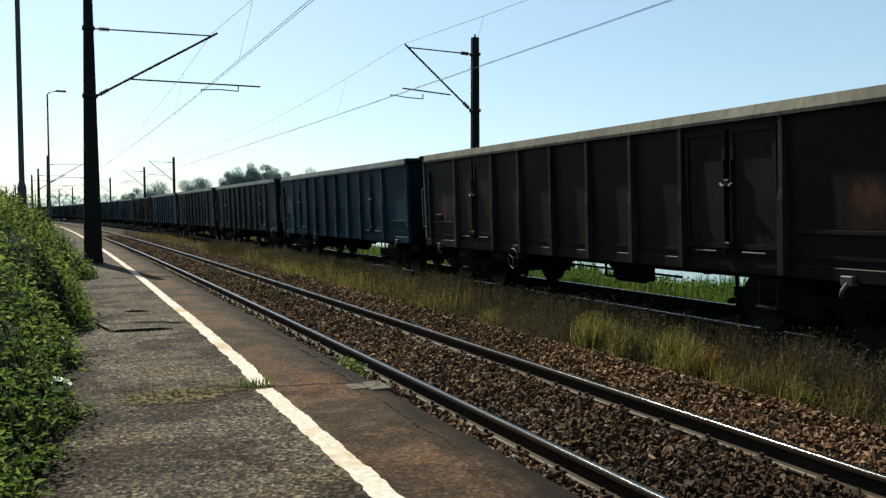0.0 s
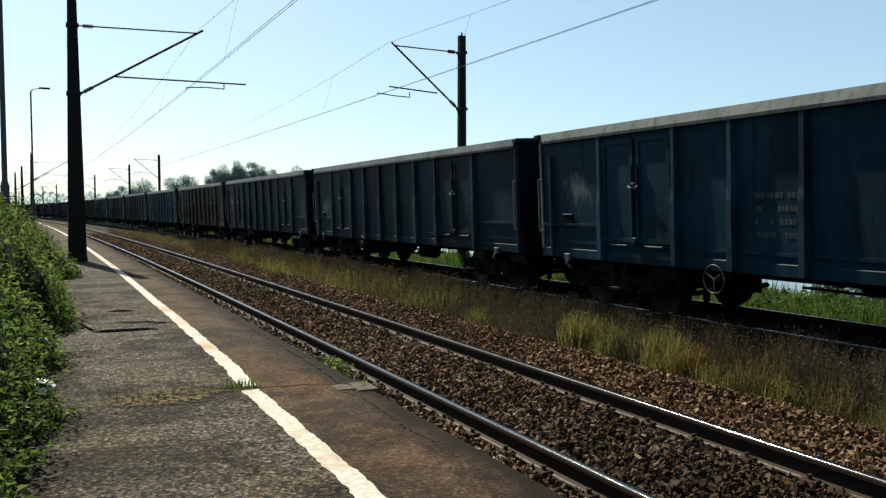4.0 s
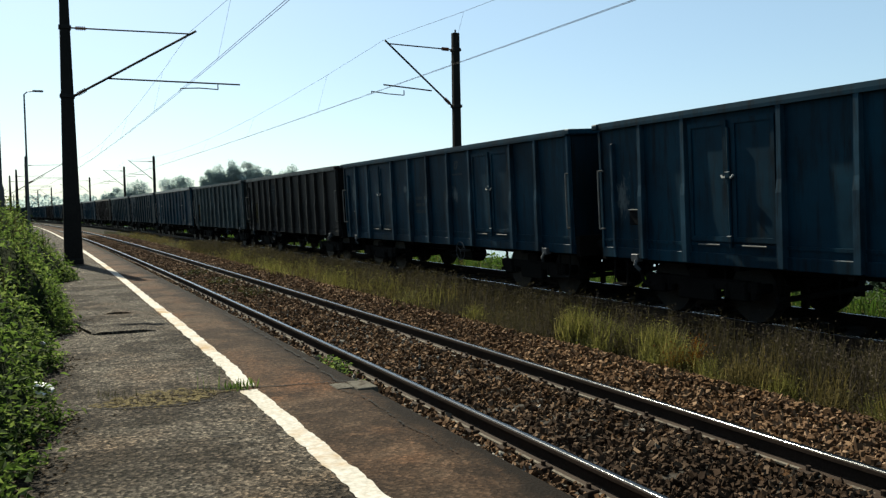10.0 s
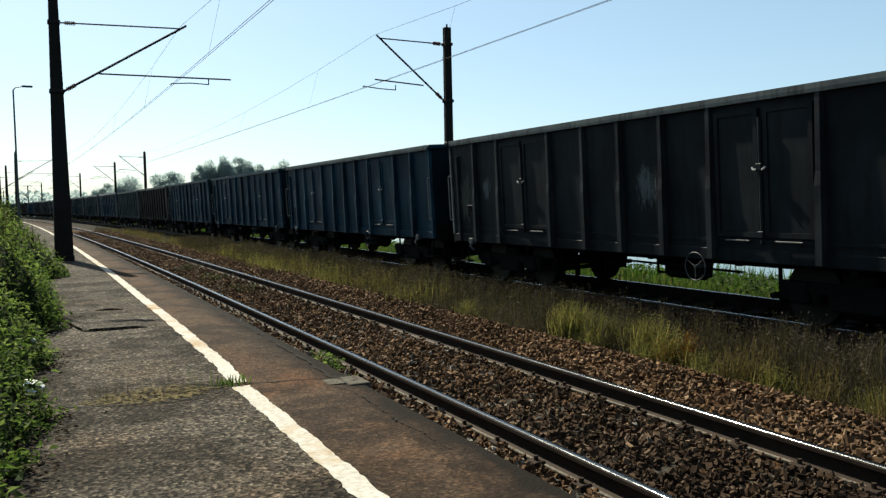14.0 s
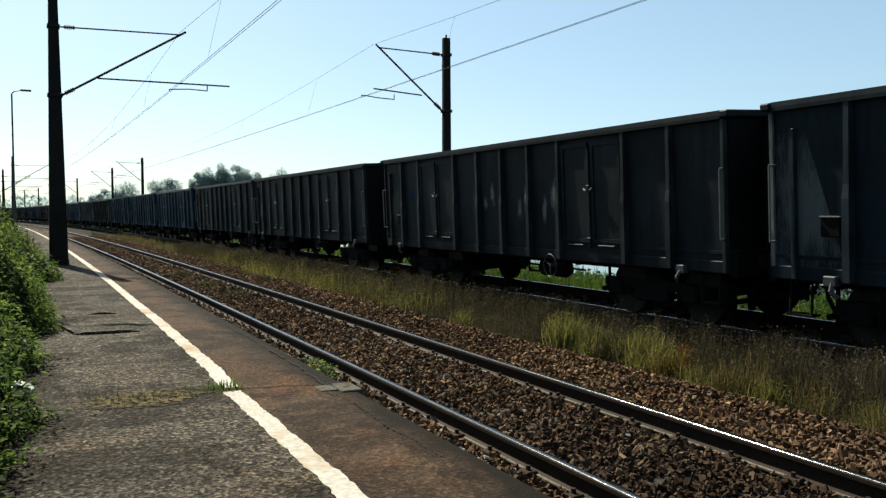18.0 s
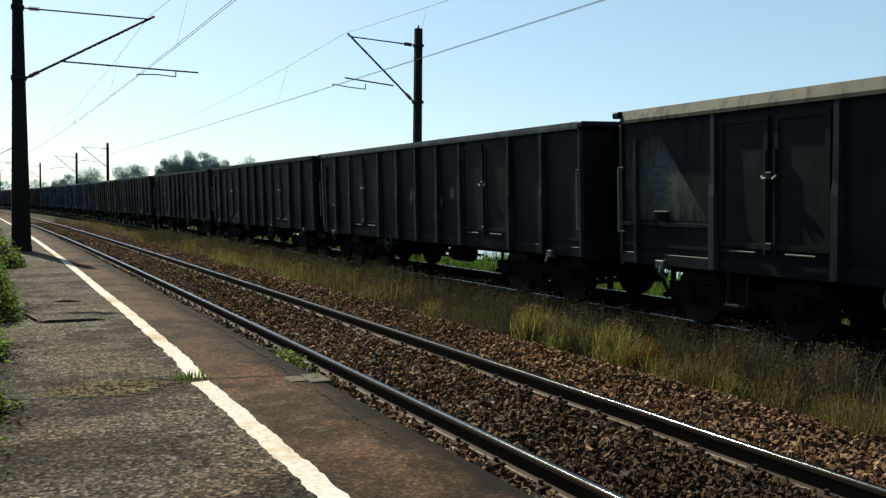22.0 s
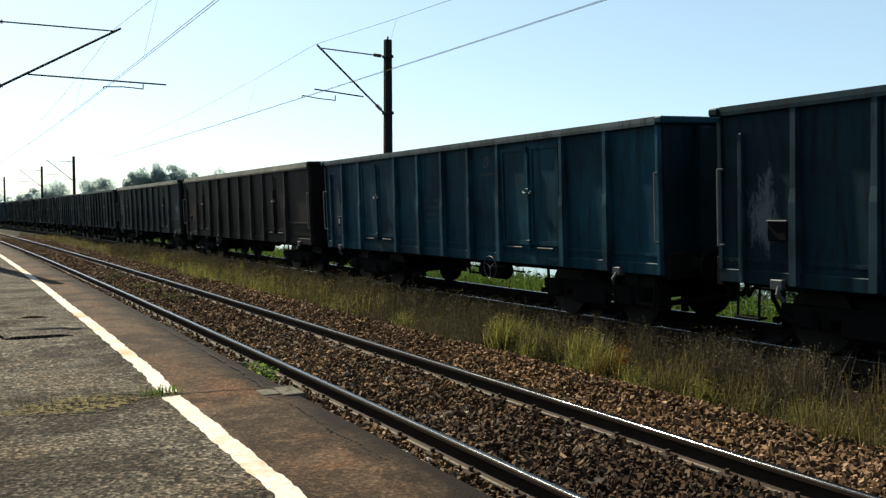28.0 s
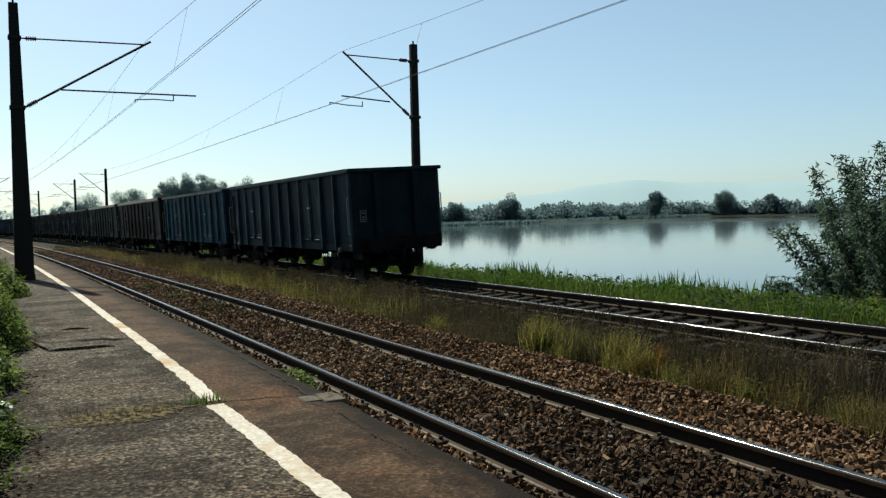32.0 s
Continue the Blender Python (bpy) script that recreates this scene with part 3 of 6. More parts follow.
def build_track(axis_x, axis_z, bed_left, bed_right, bed_z, label, concrete=SLEEPER):
    track = tagged(new("railway_track"), label, "railway track", "tracks")
    ys = list(range(-60, 120, 3)) + list(range(120, 460, 10))
    for s in (-1, 1):
        rail = along("rail", rail_profile(0.7525 * s), ys, RAIL_SIDE, True, CANT, axis_x, axis_z, "rusty rail with a polished head")
        rail.parent = track
        head = along("running_surface", [(0.7525 * s + a, b) for a, b in HEAD], ys, RAIL_TOP, True, CANT, axis_x, axis_z, "bright polished running surface")
        head.data.polygons.foreach_set("use_smooth", [True] * len(head.data.polygons))
        head.parent = rail
    for s in (-1, 1):
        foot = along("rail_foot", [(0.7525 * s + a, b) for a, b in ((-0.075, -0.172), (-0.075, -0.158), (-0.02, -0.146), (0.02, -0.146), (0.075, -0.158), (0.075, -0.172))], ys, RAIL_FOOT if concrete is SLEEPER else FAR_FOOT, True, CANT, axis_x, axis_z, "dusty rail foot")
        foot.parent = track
    bed = along("ballast_bed", [(bed_left, -0.42), (bed_left + 0.28, bed_z - 0.03), (bed_right - 0.5, bed_z), (bed_right, -0.42)], ys, BALLAST_BED if concrete is SLEEPER else OILY_SHADED_BED, False, CANT, axis_x, axis_z, "rust-brown crushed stone ballast")
    bed.parent = track
    bm = bmesh.new()
    box(bm, -1.25, 1.25, -0.13, 0.13, -0.36, -0.185, 0.02)
    sleeper = part("sleeper", bm, concrete, track)
    bm = bmesh.new()
    box(bm, -0.05, 0.05, -0.065, 0.065, -0.19, -0.135, 0.008)
    rod(bm, (0, 0, -0.16), (0, 0, -0.10), 0.018, None, 6)
    clip = part("fastening", bm, RAIL_SIDE, sleeper)
    clip.matrix_basis = pose(-0.8475, 0, 0)
    places = [0.7525 * s + 0.095 * t for s in (-1, 1) for t in (-1, 1)]
    for i, y in enumerate(np.arange(-9.0, 75, 0.6)):
        m = pose(*at(axis_x, y, axis_z), 0, -math.degrees(CANT), math.degrees(K * y))
        if i == 0:
            sleeper.matrix_basis = m
            continue
        s2 = new("sleeper", sleeper.data)
        s2.parent, s2.matrix_basis = track, m
        if y < 24:
            for cx in places:
                c2 = new("fastening", clip.data)
                c2.parent, c2.matrix_basis = s2, pose(cx, 0, 0)
    return track


near_track = build_track(0, 0, -1.79, 2.3, -0.185, "near railway track with rusty rails and polished heads on brown ballast")
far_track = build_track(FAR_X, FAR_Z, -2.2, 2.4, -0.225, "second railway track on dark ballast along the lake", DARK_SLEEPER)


def stone_set(rng, k):
    """k angular broken stones of unit size, each a crooked six-sided block."""
    v = np.array([(x, y, z) for z in (-1, 1) for y in (-1, 1) for x in (-1, 1)]) * 0.72
    f = [(0, 2, 3, 1), (4, 5, 7, 6), (0, 1, 5, 4), (2, 6, 7, 3), (0, 4, 6, 2), (1, 3, 7, 5)]
    return np.array([(v + rng.uniform(-0.34, 0.34, (8, 3))) * np.array([[0.55, 0.9, 1.3]]) * rng.uniform(0.8, 1.2, (1, 3)) for _ in range(k)]), f


def scatter_stones(name, axis_x, axis_z, x0, x1, y0, y1, count, size, level, track, label, far=None):
    rng = np.random.default_rng(11)
    sv, sf = stone_set(rng, 14)
    y = y0 + (y1 - y0) * rng.uniform(0, 1, count) ** 1.9
    x = rng.uniform(x0, x1, count)
    keep = (abs(abs(x) - 0.7525) > 0.085)
    x, y = x[keep], y[keep]
    n = len(x)
    # near stones between the rails darker, from oil and painted shade; outer shoulder rusty
    kind = np.where((abs(x) < 0.75) & (y + rng.normal(0, 1.4, n) + 0.8 * np.sin(x * 4) < 7.6), 1, np.where((rng.uniform(0, 1, n) < np.where(x > 0.75, 0.75, np.where(abs(x) < 0.75, 0.5, 0.2))) & (y + rng.normal(0, 1, n) > 5), 2, 0))
    edge = np.clip((x - (x1 - 0.55)) / 0.5, 0, 1)
    z = level + rng.uniform(-0.015, 0.035, n) - 0.17 * edge
    z[x < -1.45] -= 0.05
    pos = np.stack([axis_x + x * math.cos(CANT) - z * math.sin(CANT) + bends(y), y, axis_z + x * math.sin(CANT) + z * math.cos(CANT)], 1)
    mats = turns(rng, n) * (rng.uniform(0.55, 1.35, n) * size * (1 + np.maximum(0, y - 14) * 0.022))[:, None, None]
    which = rng.integers(0, 14, n)
    for k, m in enumerate((STONES, DARK_STONES, RUSTY_STONES) if far is None else (far,)):
        sel = kind == k if far is None else np.ones(n, bool)
        if sel.any():
            tagged(spread(name, sv, sf, (which[sel], mats[sel], pos[sel]), m, track), label, "", "", "stuff")


scatter_stones("ballast", 0, 0, -1.72, 2.65, 1.5, 75, 84000, 0.026, -0.178, near_track, "rust-brown crushed ballast stones")
scatter_stones("ballast", 0, 0, -1.72, 2.65, 1.6, -9, 13000, 0.028, -0.178, near_track, "rust-brown crushed ballast stones")
scatter_stones("ballast", FAR_X, FAR_Z, -2.0, 2.2, -9.0, 60, 15000, 0.036, -0.225, far_track, "dark crushed ballast stones", OILY_SHADED_STONES)


# ---- overhead line ----
def cantilever(mast, side, tip, low, up, tube_from, tube_end, drop, wire):
    """side: +1 when the arm points to the right of its mast. Points are (x, z) from the mast's foot."""
    p = lambda q: (q[0], 0, q[1])
    mid = ((drop[0] + wire[0]) / 2, drop[1] + 0.02)
    for name, pts, r in (
        ("tie_rod", [up, tip], 0.022),
        ("cantilever_tube", [low, (tip[0] + 0.16 * side, tip[1] + 0.10)], 0.035),
        ("registration_tube", [tube_from, tube_end], 0.024),
        ("steady_arm", [(drop[0], drop[1] + 0.17), drop, mid, (wire[0], wire[1] + 0.06), wire], 0.017),
    ):
        part(name, tube(bmesh.new(), [p(q) for q in pts], r), STEEL, mast)
    for q, r in ((up, tip), (low, tip)):
        d = (Vector(r) - Vector(q)).normalized()
        bm = bmesh.new()
        c = Vector(q) + d * 0.12
        rod(bm, p(c), p(c + d * 0.30), 0.03, None, 8)
        for i in range(5):
            c = Vector(q) + d * (0.14 + i * 0.055)
            rod(bm, p(c), p(c + d * 0.03), 0.062, None, 10)
        part("insulator", bm, INSULATOR, mast, "brown ribbed insulator")


def build_mast(name, x, side, y, h, base_w, top_w, foot, label):
    """Tapered concrete mast with its cantilever; side: +1 arm to the right."""
    mast = tagged(new(name), label, "mast", "overhead line masts")
    bm = bmesh.new()
    a, b = base_w / 2, top_w / 2
    ring0 = [bm.verts.new((sx * a, sy * a * 0.72, 0)) for sx, sy in ((-1, -0.7), (-0.7, -1), (0.7, -1), (1, -0.7), (1, 0.7), (0.7, 1), (-0.7, 1), (-1, 0.7))]
    ring1 = [bm.verts.new((sx * b, sy * b * 0.85, h)) for sx, sy in ((-1, -0.7), (-0.7, -1), (0.7, -1), (1, -0.7), (1, 0.7), (0.7, 1), (-0.7, 1), (-1, 0.7))]
    for i in range(8):
        bm.faces.new((ring0[i], ring0[(i + 1) % 8], ring1[(i + 1) % 8], ring1[i]))
    bm.faces.new(ring1)
    bm.faces.new(list(reversed(ring0)))
    part("pole", bm, MAST, mast, "tapered dark concrete pole")
    bm = bmesh.new()
    box(bm, -a - 0.015, a + 0.015, -a * 0.9, a * 0.9, -0.45, 0.02, 0.03)
    part("footing", bm, MAST, mast, "dark concrete footing")
    z0 = PLAT + 0.15 if side > 0 else foot
    f = lambda q: (q[0], q[1] - foot)
    if side > 0:
        pts = [(3.50, 7.22), (0.16, 5.19), (0.15, 7.14), (1.14, 5.75), (4.95, 5.76), (4.27, 5.58), (3.15, 5.50)]
    else:
        pts = [(-2.50, 7.36), (-0.16, 5.36), (-0.14, 7.32), (-0.95, 5.86), (-2.75, 5.98), (-2.00, 5.66), (-3.18, 5.68)]
    cantilever(mast, side, *[f(q) for q in pts])
    for z in (5.19, 7.14) if side > 0 else (5.36, 7.32):
        w = a + (b - a) * (z - foot) / h + 0.03
        part("clamp", box(bmesh.new(), -w, w, -w * 0.85, w * 0.85, z - foot - 0.05, z - foot + 0.05, 0.008), STEEL, mast)
    part("top_pin", rod(bmesh.new(), (0, 0, h), (0, 0, h + 0.12), 0.03, None, 6), STEEL, mast)
    mast.matrix_basis = pose(*at(x, y, foot), 0, 0, math.degrees(K * y))
    return mast


MAST_ROWS = [-44.0, MAST_Y, 97.0, 158.0, 219.0, 280.0, 340.0]
for y in (-44.0, MAST_Y, 103.0, 134.0, 156.0, 215.0, 275.0):
    build_mast("catenary_mast", -3.42, 1, y, 8.1 - 0.5, 0.50, 0.24, PLAT + 0.15, "dark tapered concrete catenary mast standing on the platform")
for y in (-44.0, MAST_Y, 97.0, 120.0, 158.0, 179.0, 219.0, 246.0, 300.0):
    build_mast("catenary_mast", 9.06, -1, y, 8.4, 0.32, 0.25, -0.5, "slim dark concrete catenary mast beside the second track")


def wire(name, pts, r, label, material=COPPER):
    cu = bpy.data.curves.new(name, "CURVE")
    cu.dimensions, cu.bevel_depth, cu.bevel_resolution = "3D", r, 1
    sp = cu.splines.new("POLY")
    sp.points.add(len(pts) - 1)
    for q, c in zip(sp.points, pts):
        q.co = (*c, 1)
    cu.materials.append(material)
    return new(name, cu)


def overhead(axis, wx, wz, mx, mz, label):
    line = tagged(new("overhead_line"), label, "overhead wire", "overhead lines")
    low, high, drops = [], [], []
    for n, (a, b) in enumerate(zip(MAST_ROWS, MAST_ROWS[1:])):
        s, e = (1, -1) if n % 2 else (-1, 1)
        for i in range(12):
            u = i / 12
            y = a + (b - a) * u
            zig = 0.06 * (s + (e - s) * u)
            low.append(at(wx + zig, y, wz - 0.02 * math.sin(math.pi * u)))
            high.append(at(mx + zig, y, mz - 1.15 * 4 * u * (1 - u) * 0.85))
            if i % 2 == 1:
                drops.append((low[-1], high[-1]))
    for k in (-0.03, 0.03):
        wire("contact_wire", [(x + k, y, z) for x, y, z in low], 0.0055, "").parent = line
    wire("messenger_wire", high, 0.005, "").parent = line
    for a, b in drops:
        wire("dropper", [a, b], 0.003, "").parent = line
    return line


overhead(0, -0.36, 5.47, 0.0, 7.28, "paired contact wires and messenger wire above the near track")
overhead(1, 5.85, 5.68, 6.28, 7.46, "contact and messenger wires above the second track")


def street_lamp(x, y, h, label):
    lamp = tagged(new("platform_lamp"), label, "lamp post", "platform lamps")
    bm = bmesh.new()
    rod(bm, (0, 0, -0.3), (0, 0, 2.0), 0.085, None, 12)
    rod(bm, (0, 0, 2.0), (0, 0, 2.12), 0.085, 0.055, 12)
    rod(bm, (0, 0, 2.12), (0, 0, h), 0.055, 0.042, 12)
    part("post", bm, GREY_STEEL, lamp, "grey tubular steel post")
    bm = bmesh.new()
    tube(bm, [(0, 0, h), (0.15, 0, h + 0.14), (0.5, 0, h + 0.2)], 0.03)
    part("arm", bm, GREY_STEEL, lamp)
    bm = bmesh.new()
    box(bm, 0.42, 0.98, -0.10, 0.10, h + 0.16, h + 0.26, 0.03)
    part("lamp_head", bm, GREY_STEEL, lamp, "flat grey lamp head")
    lamp.matrix_basis = pose(*at(x, y, PLAT))
    return lamp


street_lamp(-5.02, 19.4, 8.2, "tall grey steel platform lamp rising from the brambles")
street_lamp(-4.45, 52.0, 8.1, "tall grey steel platform lamp with a flat head")


# ---- the goods train ----
HALF = 1.40                        # wall plane; posts stand proud to 1.48
SILL = 0.98


def build_bogie(parent, yc):
    bm = bmesh.new()
    for s in (-1, 1):
        box(bm, s * 1.02, s * 1.14, yc - 1.25, yc + 1.25, 0.50, 0.66, 0.02)
        box(bm, s * 1.0, s * 1.16, yc - 0.42, yc + 0.42, 0.30, 0.62, 0.03)
        for d in (-0.9, 0.9):
            box(bm, s * 0.98, s * 1.18, yc + d - 0.17, yc + d + 0.17, 0.36, 0.66, 0.03)
            for e in (-0.26, 0.26):
                rod(bm, (s * 1.08, yc + d + e, 0.40), (s * 1.08, yc + d + e, 0.62), 0.07, None, 8)
    box(bm, -1.1, 1.1, yc - 0.22, yc + 0.22, 0.55, 0.80, 0.03)
    for d in (-1.2, 1.2):
        box(bm, -1.1, 1.1, yc + d - 0.06, yc + d + 0.06, 0.48, 0.62, 0.02)
    bogie = part("bogie", bm, UNDER, parent, "grimy black bogie frame")
    for d in (-0.9, 0.9):
        for e in (-1, 1):
            yb = yc + d + e * 0.53
            bm = bmesh.new()
            rod(bm, (-1.0, yb + e * 0.05, 0.40), (1.0, yb + e * 0.05, 0.40), 0.045, None, 8)
            for s in (-1, 1):
                box(bm, s * 0.70, s * 0.86, yb - 0.045, yb + 0.045, 0.28, 0.60, 0.02)
                box(bm, s * 0.86, s * 0.90, yb - 0.03, yb + 0.03, 0.26, 0.82, 0.01)
                box(bm, s * 0.30, s * 0.36, yb - 0.03, yb + 0.10, 0.22, 0.62, 0.01)
            part("brake_beam", bm, UNDER, bogie, "black brake beam with shoes")
    for d in (-0.9, 0.9):
        bm = bmesh.new()
        rod(bm, (-0.95, 0, 0), (0.95, 0, 0), 0.08, None, 12)
        for s in (-1, 1):
            rod(bm, (s * 0.70, 0, 0), (s * 0.835, 0, 0), 0.46, 0.455, 32)
            rod(bm, (s * 0.675, 0, 0), (s * 0.70, 0, 0), 0.49, None, 32)
            for i in range(4):
                a = i * math.pi / 2
                rod(bm, (s * 0.835, 0.22 * math.cos(a), 0.22 * math.sin(a)), (s * 0.842, 0.22 * math.cos(a), 0.22 * math.sin(a)), 0.05, None, 8)
        w = part("wheelset", bm, WHEEL_RIM, bogie, "steel wheelset")
        w.matrix_basis = pose(0, yc + d, 0.46)


def build_wagon(length, posts, doors, rim_h, wheel_at, near_bar, TOP):
    """An open goods wagon. y runs from 0 at its front to -length, z from the rail heads."""
    wagon = new("open_wagon")
    L = length
    for s in (-1, 1):
        bm = bmesh.new()
        box(bm, s * (HALF - 0.03), s * HALF, -L + 0.05, -0.05, SILL + 0.10, TOP - rim_h + 0.02)
        wall = part("side_wall", bm, PAINT, wagon)
        bm = bmesh.new()
        box(bm, s * (HALF + 0.001), s * (HALF + 0.022), -L + 0.06, -0.06, 1.20, 1.25)
        part("lower_crease", bm, PAINT, wall)
        bm = bmesh.new()
        y0, y1, z0, z1 = -L + 0.07, -0.07, TOP - rim_h, TOP
        q = [(s * (HALF - 0.05), z0), (s * (HALF + 0.085), z0), (s * (HALF + 0.085), z0 + 0.05), (s * (HALF + (0.02 if rim_h > 0.15 else 0.078)), z1), (s * (HALF - 0.05), z1)]
        va, vb = [bm.verts.new((x, y0, z)) for x, z in q], [bm.verts.new((x, y1, z)) for x, z in q]
        for i in range(len(q)):
            bm.faces.new((va[i], va[(i + 1) % len(q)], vb[(i + 1) % len(q)], vb[i]))
        bm.faces.new(va)
        bm.faces.new(list(reversed(vb)))
        bmesh.ops.recalc_face_normals(bm, faces=bm.faces)
        part("top_rail", bm, PAINT, wagon, "folded top rail")
        bm = bmesh.new()
        box(bm, s * (HALF - 0.10), s * (HALF + 0.03), -L, 0, SILL - 0.06, SILL + 0.12, 0.01)
        part("sole_bar", bm, PAINT, wagon)
        for y in posts:
            bm = bmesh.new()
            x0, rows_ = s * (HALF - 0.002), []
            for z, h, dp in ((SILL - 0.03, 0.056, 0.115), (1.98, 0.054, 0.11), (2.16, 0.043, 0.09), (TOP - rim_h, 0.040, 0.08)):
                rows_.append([bm.verts.new(q) for q in ((x0, -y - h, z), (x0 + s * dp, -y - h * 0.92, z), (x0 + s * dp, -y + h * 0.92, z), (x0, -y + h, z))])
            for v0, v1 in zip(rows_, rows_[1:]):
                for i in range(4):
                    bm.faces.new((v0[i], v0[(i + 1) % 4], v1[(i + 1) % 4], v1[i]))
            bm.faces.new(rows_[0])
            bm.faces.new(list(reversed(rows_[-1])))
            bmesh.ops.recalc_face_normals(bm, faces=bm.faces)
            part("post", bm, PAINT, wagon)
        for a, b in doors:
            mid = (a + b) / 2
            for y0, y1 in ((a + 0.10, mid - 0.05), (mid + 0.05, b - 0.10)):
                bm = bmesh.new()
                box(bm, s * (HALF + 0.002), s * (HALF + 0.03), -y1, -y0, SILL + 0.30, TOP - rim_h - 0.10, 0.006)
                box(bm, s * (HALF + 0.028), s * (HALF + 0.05), -y1, -y1 + 0.07, SILL + 0.30, TOP - rim_h - 0.10)
                box(bm, s * (HALF + 0.028), s * (HALF + 0.05), -y0 - 0.07, -y0, SILL + 0.30, TOP - rim_h - 0.10)
                box(bm, s * (HALF + 0.028), s * (HALF + 0.05), -y1 + 0.07, -y0 - 0.07, TOP - rim_h - 0.17, TOP - rim_h - 0.10)
                box(bm, s * (HALF + 0.028), s * (HALF + 0.05), -y1 + 0.07, -y0 - 0.07, SILL + 0.30, SILL + 0.37)
                door = part("door", bm, PAINT, wagon)
                bm = bmesh.new()
                rod(bm, (s * (HALF + 0.06), -(y0 + y1) / 2 - 0.22, SILL + 0.25), (s * (HALF + 0.06), -(y0 + y1) / 2 + 0.22, SILL + 0.25), 0.011, None, 6)
                part("bottom_bar", bm, DULL_PALE, door, "pale worn bottom bar")
            bm = bmesh.new()
            for d in (-0.075, 0.075) if near_bar else (0.0,):
                rod(bm, (s * (HALF + 0.055), -mid + d, SILL + 0.22), (s * (HALF + 0.055), -mid + d, TOP - rim_h - (0.55 if near_bar else 0.22)), 0.02 if near_bar else 0.026, None, 8)
            for z in (SILL + 0.34, 2.25):
                box(bm, s * (HALF + 0.05), s * (HALF + 0.10), -mid - 0.05, -mid + 0.05, z - 0.05, z + 0.05, 0.01)
            lock = part("lock_bar", bm, PAINT, wagon)
            for d in (-0.10, 0.10):
                bm = bmesh.new()
                tube(bm, [(s * (HALF + 0.07), -mid + d * 0.35, 2.22), (s * (HALF + 0.10), -mid + d * 0.8, 2.21), (s * (HALF + 0.09), -mid + d * 1.15, 2.25)], 0.015, 6)
                part("latch", bm, PALE_STEEL, lock, "bright worn latch")
        # corner fittings
        for yy, e in ((0.0, -1), (L, 1)):
            bm = bmesh.new()
            yc = -yy + e * (0.38 if yy == 0.0 else 0.06)
            box(bm, s * (HALF - 0.02), s * (HALF + 0.07), yc - 0.035, yc + 0.035, SILL - 0.05, TOP - rim_h - (0.25 if yy == 0.0 else 0.0), 0.010)
            part("corner_post", bm, PAINT, wagon)
            # added flange that carries the bright, sun-caught front corner
            if yy == 0.0:
                bm = bmesh.new()
                box(bm, s * (HALF - 0.015), s * (HALF + 0.035), -0.055, 0.015, SILL + 0.10, TOP - rim_h - 0.02, 0.008)
                part("corner_edge", bm, PAINT, wagon)
            yr = -yy + e * 0.16
            bm = bmesh.new()
            xh = s * (HALF + 0.12)
            tube(bm, [(s * HALF, yr - e * 0.1, 2.44), (xh, yr - e * 0.1, 2.44), (xh, yr - e * 0.1, 1.42), (s * HALF, yr - e * 0.1, 1.42)], 0.016, 6)
            part("hand_rail", bm, DULL_PALE, wagon, "pale bent hand rail")
            ys = -yy + e * 0.95
            bm = bmesh.new()
            box(bm, s * (HALF - 0.02), s * (HALF + 0.10), ys - 0.09, ys + 0.09, SILL - 0.10, SILL + 0.03, 0.01)
            tube(bm, [(s * (HALF + 0.06), ys - 0.03, SILL - 0.02), (s * (HALF + 0.12), ys + e * 0.04, SILL - 0.16), (s * (HALF + 0.06), ys + e * 0.10, SILL - 0.24)], 0.03, 6)
            part("tow_hook", bm, GREY_STEEL, wagon, "chalky tow hook")
            yst = -yy + e * (2.35 if near_bar else 0.42)
            bm = bmesh.new()
            tube(bm, [(s * (HALF - 0.05), yst - 0.17, SILL - 0.05), (s * (HALF - 0.02), yst - 0.17, 0.46), (s * (HALF - 0.02), yst + 0.17, 0.46), (s * (HALF - 0.05), yst + 0.17, SILL - 0.05)], 0.018, 6)
            box(bm, s * (HALF - 0.16), s * (HALF + 0.02), yst - 0.19, yst + 0.19, 0.44, 0.47)
            part("foot_step", bm, STEEL if near_bar else UNDER, wagon)
        if near_bar:
            for y0, y1 in ((0.08, posts[0] - 0.06), (posts[-1] + 0.06, L - 0.08)):
                bm = bmesh.new()
                box(bm, s * HALF, s * (HALF + 0.045), -y1, -y0, 1.53, 1.58)
                part("panel_bar", bm, PAINT, wagon)
        bm = bmesh.new()
        yp = -0.92
        box(bm, s * (HALF + 0.002), s * (HALF + 0.03), yp - 0.14, yp + 0.14, 1.50, 1.74, 0.008)
        holder = part("label_frame", bm, LABEL_DARK, wagon, "small dark label holder")
        bm = bmesh.new()
        box(bm, s * (HALF + 0.002), s * (HALF + 0.045), yp - 0.15, yp + 0.15, 1.742, 1.762, 0.004)
        part("holder_lip", bm, DULL_PALE, holder, "pale worn lip")
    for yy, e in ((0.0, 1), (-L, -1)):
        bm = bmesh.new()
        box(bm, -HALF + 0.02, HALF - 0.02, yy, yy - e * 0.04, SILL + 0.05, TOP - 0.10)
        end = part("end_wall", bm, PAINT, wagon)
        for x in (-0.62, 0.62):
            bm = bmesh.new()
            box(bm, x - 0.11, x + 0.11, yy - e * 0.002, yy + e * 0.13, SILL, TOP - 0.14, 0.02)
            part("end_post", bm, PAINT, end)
        bm = bmesh.new()
        box(bm, -HALF - 0.11, HALF + 0.11, yy - e * 0.065, yy + e * 0.10, TOP - 0.11, TOP - 0.004, 0.02)
        part("end_top_rail", bm, PAINT, wagon)
        bm = bmesh.new()
